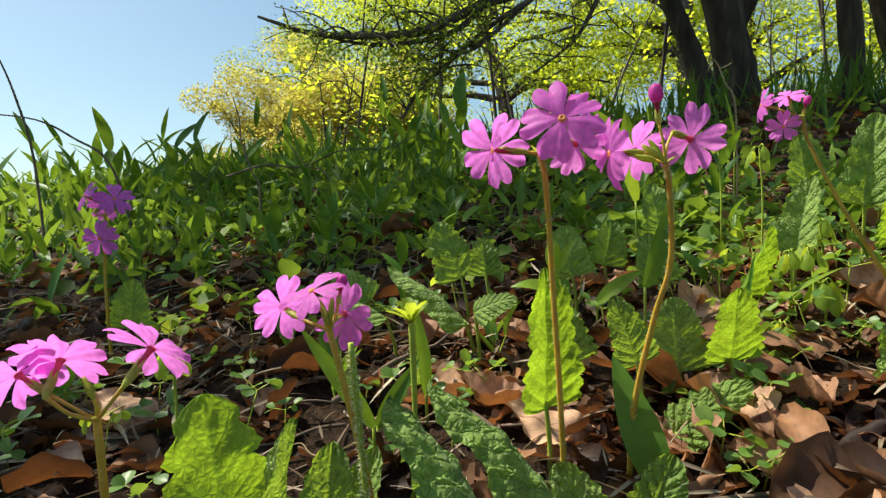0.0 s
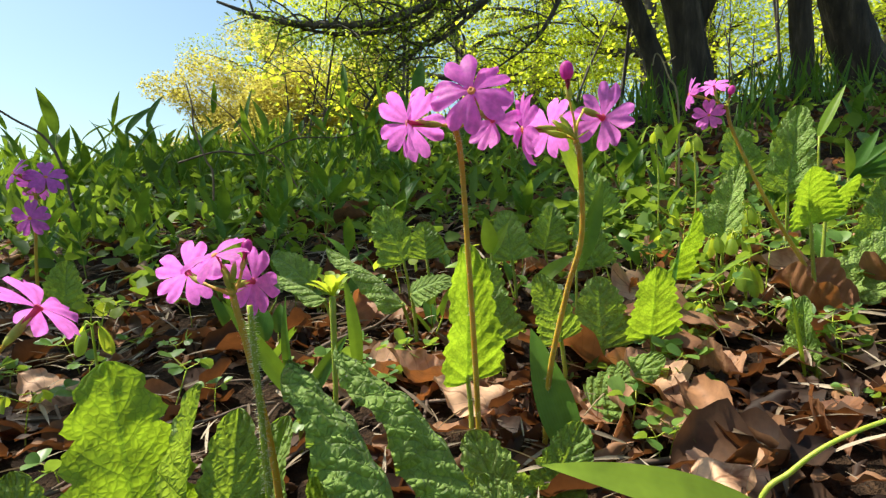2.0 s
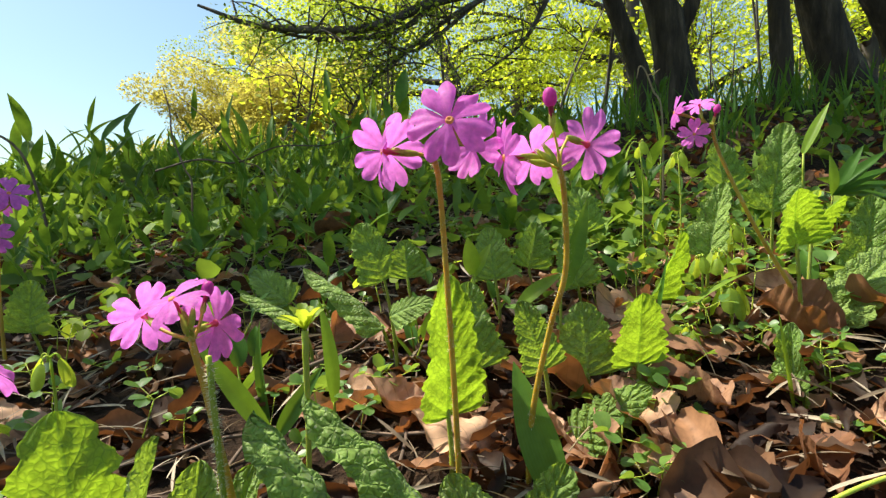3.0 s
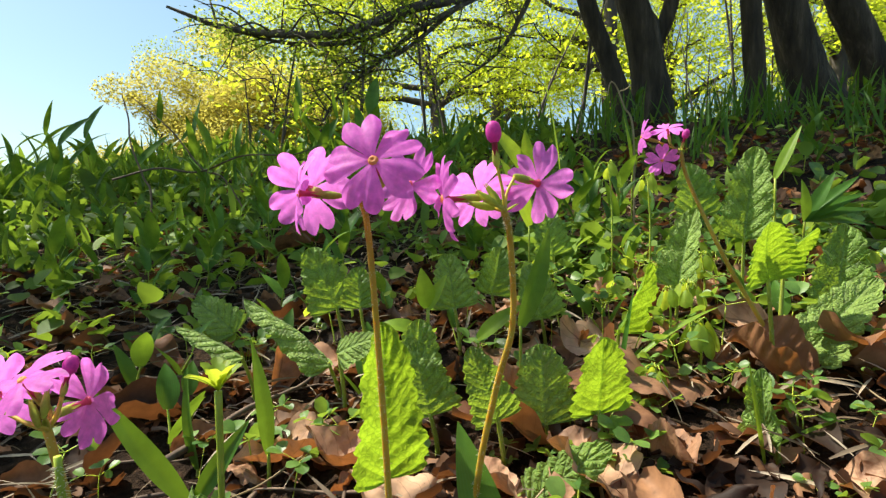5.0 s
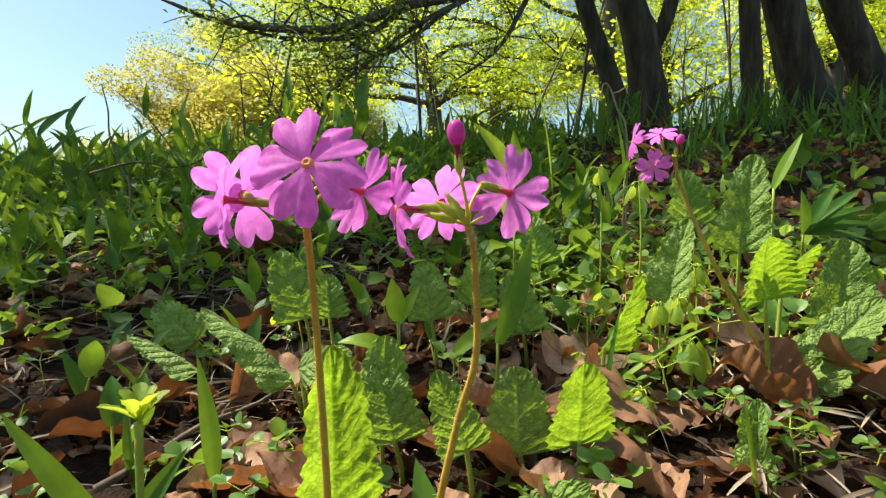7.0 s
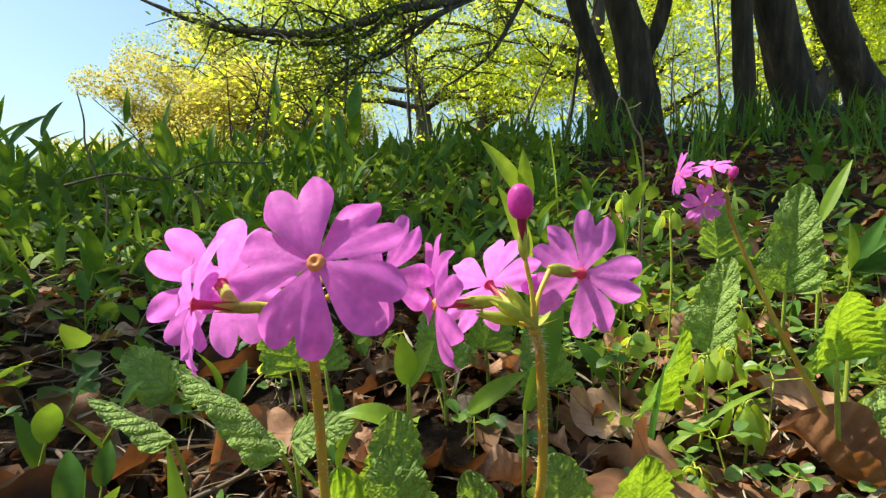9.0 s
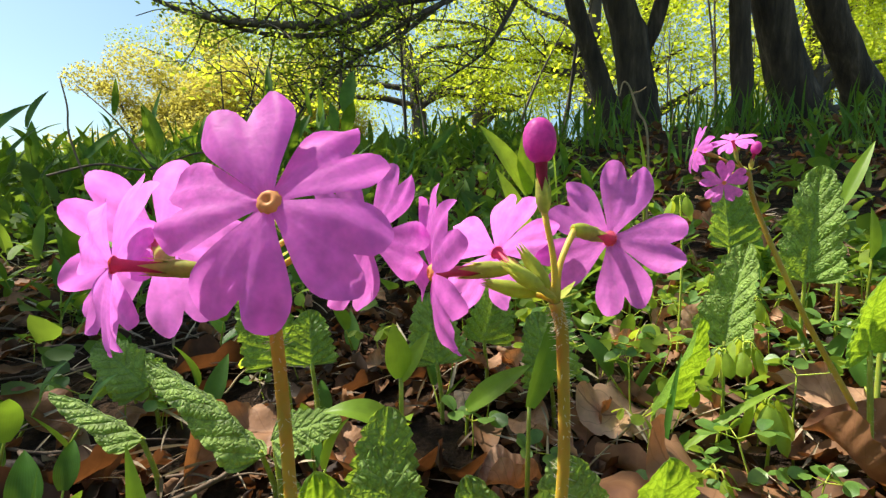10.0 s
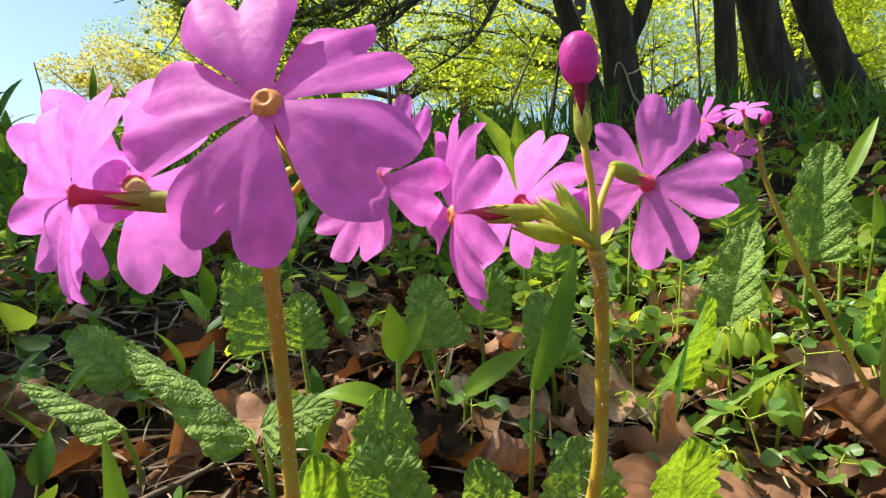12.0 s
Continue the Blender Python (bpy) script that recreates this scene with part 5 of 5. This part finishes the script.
tall = [shoot_proto(11, 0.09, 4, 0.075, 0.016), shoot_proto(12, 0.13, 5, 0.08, 0.018), shoot_proto(13, 0.07, 3, 0.09, 0.02)]
scatter(tall, spots(rng, 90, -1.9, 1.5, 1.25, 2.7, lambda x, y: x < 0.3 * y or noise.noise((x * 3, y * 3, 1)) > 0.1), rng, 0.6, 1.15, 0.22)
scatter([shoot_proto(14, 0.10, 4, 0.09, 0.018)], spots(rng, 40, -2.0, -0.5, 1.3, 2.6), rng, 0.6, 1.2, 0.25)
edge = lambda x, y: noise.noise((x * 5, y * 2, 61)) > -0.05
scatter([shoot_proto(15, 0.14, 4, 0.07, 0.017), shoot_proto(16, 0.11, 3, 0.085, 0.020), shoot_proto(17, 0.16, 5, 0.06, 0.013)], spots(rng, 44, -1.2, 0.05, 1.02, 1.5, edge), rng, 0.85, 1.3, 0.3)

# ---- litter, twigs, straw ----


def dead_leaf_mesh(seed, length, width, lobes, cup):
    g = np.random.default_rng(seed)
    v, f, uv = blade_data((0, -length / 2, 0), (0, length / 2, g.uniform(0, 0.1) * length), (0, 0, 1), width, bulge=g.uniform(-0.15, 0.25), nu=40, nv=13, shape="dead", fold=g.uniform(-0.2, 0.35),
                          curl=cup, lobes=lobes, lobe_depth=0.22 if lobes else 0, relief=0.004 if lobes else 0, wave=0.05, twist=g.normal(0, 0.7), seed=seed)
    out = []
    for p in v:
        q = Vector((p[0] * 30, p[1] * 30, seed))
        out.append((p[0] + 0.003 * noise.noise(q + Vector((9, 0, 0))), p[1] + 0.003 * noise.noise(q + Vector((0, 9, 0))), p[2] + 0.011 * noise.noise(q) + 0.0035 * noise.noise(q * 3.3)))
    return mesh_of("leaf_blade", out, f, DEAD, uv)


DEAD_MESHES = [dead_leaf_mesh(i, 0.06 + 0.01 * (i % 4), 0.030 + 0.007 * (i % 3), (9, 0, 11, 5)[i % 4], (0.3, 0.8, -0.4, 0.6, 1.2)[i % 5]) for i in range(12)]
DEAD_STALK = tube("stalk", [(0, -0.030, 0.002, 0.0008), (0.001, -0.037, 0.001, 0.0007), (0.004, -0.045, 0.003, 0.0006)], TWIG, (0, 0, 0), 5, 3)


def dead_leaf(x, y, yaw, pitch, roll, s, kind, dz=0.006):
    ob = thing("dead_leaf", (0, 0, 0), "curled brown fallen leaf lying in the litter", "dead leaf", "fallen leaves")
    ob.matrix_basis = Matrix.Translation(on_soil(x, y, dz)) @ Euler((radians(pitch) + 0.2, radians(roll) - 0.12, radians(yaw))).to_matrix().to_4x4() @ Matrix.Scale(s, 4)
    part("leaf_blade", DEAD_MESHES[kind % 12], ob)
    part("stalk", DEAD_STALK, ob)
    return ob


dead_leaf(0.062, 0.290, 80, 12, 0, 1.0, 0, 0.010)
dead_leaf(0.195, 0.352, 110, 20, 8, 1.15, 2, 0.014)
dead_leaf(0.258, 0.352, 30, 14, -8, 0.85, 4, 0.008)
dead_leaf(0.110, 0.325, 95, 5, 10, 0.9, 5, 0.008)
dead_leaf(0.160, 0.330, 70, 10, -10, 1.0, 7, 0.012)
dead_leaf(0.190, 0.415, 100, 5, 0, 0.9, 2, 0.010)
dead_leaf(0.300, 0.340, 150, 15, 15, 1.0, 1, 0.012)
dead_leaf(0.285, 0.390, 60, 12, 0, 0.85, 3, 0.008)
dead_leaf(0.040, 0.320, 60, 8, 0, 0.9, 6, 0.010)
dead_leaf(0.135, 0.290, 20, 10, 15, 0.85, 8, 0.008)
dead_leaf(-0.185, 0.352, 75, 12, 0, 0.9, 0, 0.010)
dead_leaf(-0.020, 0.425, 20, 30, 30, 0.7, 9, 0.014)
dead_leaf(0.010, 0.440, 85, 8, 0, 0.8, 2, 0.012)
for x, y in spots(rng, 185, -0.40, 0.62, 0.17, 0.80, lambda x, y: x > 0.03 or rng.uniform() < 0.12):
    dead_leaf(x, y, rng.uniform(0, 360), rng.normal(0, 14), rng.normal(0, 14), rng.uniform(0.3, 0.72), int(rng.integers(12)), rng.uniform(0.002, 0.010))


def stick(x, y, yaw, length, r, mat, name, label, lift, seed):
    g = np.random.default_rng(seed)
    base = Vector(on_soil(x, y, lift))
    d = Vector((math.cos(yaw), math.sin(yaw), 0))
    rows = []
    for i in range(5):
        u = i / 4
        p = base + d * length * u
        rows.append((p.x + g.normal(0, 0.03) * length * 0.4, p.y + g.normal(0, 0.03) * length * 0.4, ground_z(p.x, p.y) + lift + g.uniform(-0.001, 0.004), r * (1 - 0.6 * u)))
    ob = new(name, tube(name, rows, mat, base, 6, 3))
    ob.location = base
    tagged(ob, label, "twig" if name == "twig" else "straw", "twigs in the litter" if name == "twig" else "dry grass in the litter")


stick(-0.06, 0.34, 0.9, 0.11, 0.0022, TWIG, "twig", "thin grey twig lying on the leaf litter", 0.012, 3)
for i, (x, y) in enumerate(spots(rng, 110, -0.40, 0.50, 0.22, 0.85, lambda x, y: x < 0.05 or rng.uniform() < 0.4)):
    stick(x, y, rng.uniform(0, 6.28), rng.uniform(0.03, 0.10), rng.uniform(0.0006, 0.0016), TWIG, "twig", "thin grey-brown twig lying on the leaf litter", 0.008, 100 + i)
for i, (x, y) in enumerate(spots(rng, 120, -0.60, 0.60, 0.28, 1.15)):
    stick(x, y, rng.uniform(0, 6.28), rng.uniform(0.03, 0.09), rng.uniform(0.0005, 0.0009), STRAW, "dry_straw", "pale dry straw lying in the litter", 0.012, 300 + i)

# ---- cover that nobody could count ----


def cover():
    g = np.random.default_rng(91)
    v, f, _ = blade_data((0, 0, 0), (0, 0.45, 0.9), (0, -0.9, 0.45), 0.20, bulge=0.12, nu=5, nv=3, shape="lance", fold=0.3)
    v2, f2, _ = blade_data((0, 0, 0), (0, 0.85, 0.4), (0, -0.4, 0.9), 0.34, bulge=0.22, nu=5, nv=3, shape="lance", fold=0.25)
    for k, (tv, tf) in enumerate(((v, f), (v2, f2))):
        mats = []
        while len(mats) < 3300:
            y = 0.72 + 3.4 * g.uniform() ** 1.45
            x = 0.1 + (0.4 + y * 1.05) * g.uniform(-1, 1)
            if noise.noise((x * 4.5, y * 4.5, 9 + k)) + 0.5 * noise.noise((x * 14, y * 14, 2)) < g.uniform(-0.25, 0.45):
                continue
            if (x > 0.25 * y + 0.1 and g.uniform() < 0.88) or (y < 1.0 and noise.noise((x * 8, y * 8, 44)) < g.uniform(-0.5, 0.5)):
                continue
            s = (1 + 0.9 * (y > 1.2) * noise.noise((x * 2.7, y * 2.7, 60))) * (0.026 + 0.012 * min(y, 3) * (1.5 if x < 0.25 * y else 0.7)) * g.uniform(0.45, 1.5)
            mats.append(place(x, y, ground_z(x, y) + g.uniform(-0.005, 0.03 + 0.008 * y), g.uniform(0, 6.28), g.normal(0, 0.25), g.normal(0, 0.25), s))
        tagged(new("undergrowth", batch("undergrowth", (tv, tf), mats, COVER)), "dense green lance-leaved undergrowth covering the bank", "undergrowth", kind="stuff")
    mats = []
    while len(mats) < 5200:
        x, y = g.normal(0, 2.4), g.normal(0.6, 2.2)
        if y < 4.5 and (y < -0.25 or abs(x - 0.1) > 0.55 + 0.95 * max(y, 0)) and noise.noise((x * 1.7, y * 1.7, 5)) > g.uniform(-0.5, 0.4):
            mats.append(place(x, y, rough_z(x, y), g.uniform(0, 6.28), g.normal(0, 0.25), g.normal(0, 0.25), g.uniform(0.06, 0.15)))
    tagged(new("undergrowth", batch("undergrowth", (v, f), mats, COVER)), "green lance-leaved undergrowth beside the path", "undergrowth", kind="stuff")
    gv, gf, _ = blade_data((0, 0, 0), (0, 0.28, 0.95), (0, -0.9, 0.3), 0.045, bulge=0.10, nu=5, nv=3, shape="lance", fold=0.3)
    mats = []
    while len(mats) < 650:
        y = g.uniform(1.1, 2.7)
        x = g.uniform(-0.5, 1.15) * y + 0.1
        if noise.noise((x * 5, y * 5, 71)) > g.uniform(0.05, 0.5) and (x > 0.2 * y or g.uniform() < 0.5):
            tuft = (noise.noise((x * 16, y * 16, 1)) * 0.5, noise.noise((x * 16, y * 16, 4)) * 0.5)
            mats.append(place(x, y, ground_z(x, y), g.uniform(0, 6.28), tuft[0] + g.normal(0, 0.2), tuft[1] + g.normal(0, 0.2), g.uniform(0.07, 0.17) * (0.7 + 0.25 * y)))
    tagged(new("crest_grass", batch("crest_grass", (gv, gf), mats, BLADE)), "thin dark green grass on the crest of the bank", "grass", kind="stuff")
    ov, of, _ = blade_data((0, 0, 0), (0, 0.9, 0.25), (0, -0.2, 1), 0.75, bulge=0.1, nu=4, nv=3, shape="oval", fold=0.2)
    mats = []
    while len(mats) < 7500:
        y = 0.50 + 2.6 * g.uniform() ** 1.35
        x = 0.1 + (0.4 + y * 1.0) * g.uniform(-1, 1)
        if noise.noise((x * 7, y * 7, 30)) < g.uniform(-0.4, 0.5) or (x < 0.1 and y < 0.9 and g.uniform() < 0.78) or (x > 0.25 * y + 0.15 and y > 0.6 and g.uniform() < 0.82):
            continue
        mats.append(place(x, y, ground_z(x, y) + g.uniform(0.008, 0.03 + 0.015 * y), g.uniform(0, 6.28), g.normal(0.1, 0.4), g.normal(0, 0.4), g.uniform(0.010, 0.028)))
    tagged(new("low_cover", batch("low_cover", (ov, of), mats, COVER)), "small round-leaved green ground cover", "ground cover", kind="stuff")
    forms = []
    for k, (wide, curl, twist, teeth) in enumerate(((0.55, 0.4, 0.3, 0), (0.42, -0.6, 0.9, 5), (0.7, 0.9, -0.5, 4), (0.22, 0.5, 1.2, 0))):
        dv, df, _ = blade_data((0, -0.5, 0), (0, 0.5, 0.08), (0, 0, 1), wide, bulge=0.16, nu=9, nv=5, shape="dead", fold=0.05, curl=curl, twist=twist, wave=0.05, lobes=teeth, lobe_depth=0.35, seed=k)
        dv = [(v[0] + 0.10 * noise.noise(v * 2.3 + Vector((k, 0, 0))), v[1] + 0.10 * noise.noise(v * 2.3 + Vector((0, k, 9))), v[2] + 0.12 * noise.noise(v * 1.7 + Vector((k, 4, 0)))) for v in dv]
        forms.append((dv, df))
    mats = [[], [], [], []]
    for i in range(4200):
        y = 0.12 + 2.8 * g.uniform() ** 1.8
        x = 0.1 + (0.4 + y * 1.0) * g.uniform(-1, 1)
        mats[i % 4].append(place(x, y, ground_z(x, y) + g.uniform(0.0, 0.008), g.uniform(0, 6.28), 0.2 + g.normal(0, 0.3), g.normal(0, 0.3), g.uniform(0.012, 0.042)))
    for i in range(5600):
        x, y = g.uniform(-0.45, 0.50), 0.12 + 0.50 * g.uniform() ** 0.8
        if noise.noise((x * 13, y * 13, 15)) < (0.1 if x < 0.04 else -0.25) or math.hypot(x - 0.115, (y - 0.37) * 0.8) < 0.035:
            continue
        mats[i % 4].append(place(x, y, ground_z(x, y) + g.uniform(0.0, 0.007), g.uniform(0, 6.28), 0.2 + g.normal(0, 0.4), g.normal(0, 0.4), g.uniform(0.005, 0.024)))
    for i in range(2200):
        x, y = g.normal(0, 1.5), g.normal(0.4, 1.5)
        mats[i % 4].append(place(x, y, rough_z(x, y) + g.uniform(0.0, 0.01), g.uniform(0, 6.28), g.normal(0, 0.3), g.normal(0, 0.3), g.uniform(0.02, 0.06)))
    for form, rows in zip(forms, mats):
        tagged(new("leaf_litter", batch("leaf_litter", form, rows, DEAD_COVER)), "brown broken leaf litter covering the soil", "leaf litter", kind="stuff")
    bv, bf, _ = blade_data((0, -0.5, 0), (0, 0.5, 0.05), (0, 0, 1), 0.07, bulge=0.08, nu=4, nv=3, shape="lance", fold=0.4)
    mats = []
    for i in range(2600):
        x, y = g.uniform(-0.45, 0.55), 0.13 + 0.75 * g.uniform() ** 0.9
        mats.append(place(x, y, ground_z(x, y) + g.uniform(0.006, 0.016), g.uniform(0, 6.28), g.normal(0.15, 0.3), g.normal(0, 0.5), g.uniform(0.008, 0.034)))
    tagged(new("dry_bits", batch("dry_bits", (bv, bf), mats, BITS)), "pale dry stem bits strewn over the leaf litter", "litter", kind="stuff")


cover()
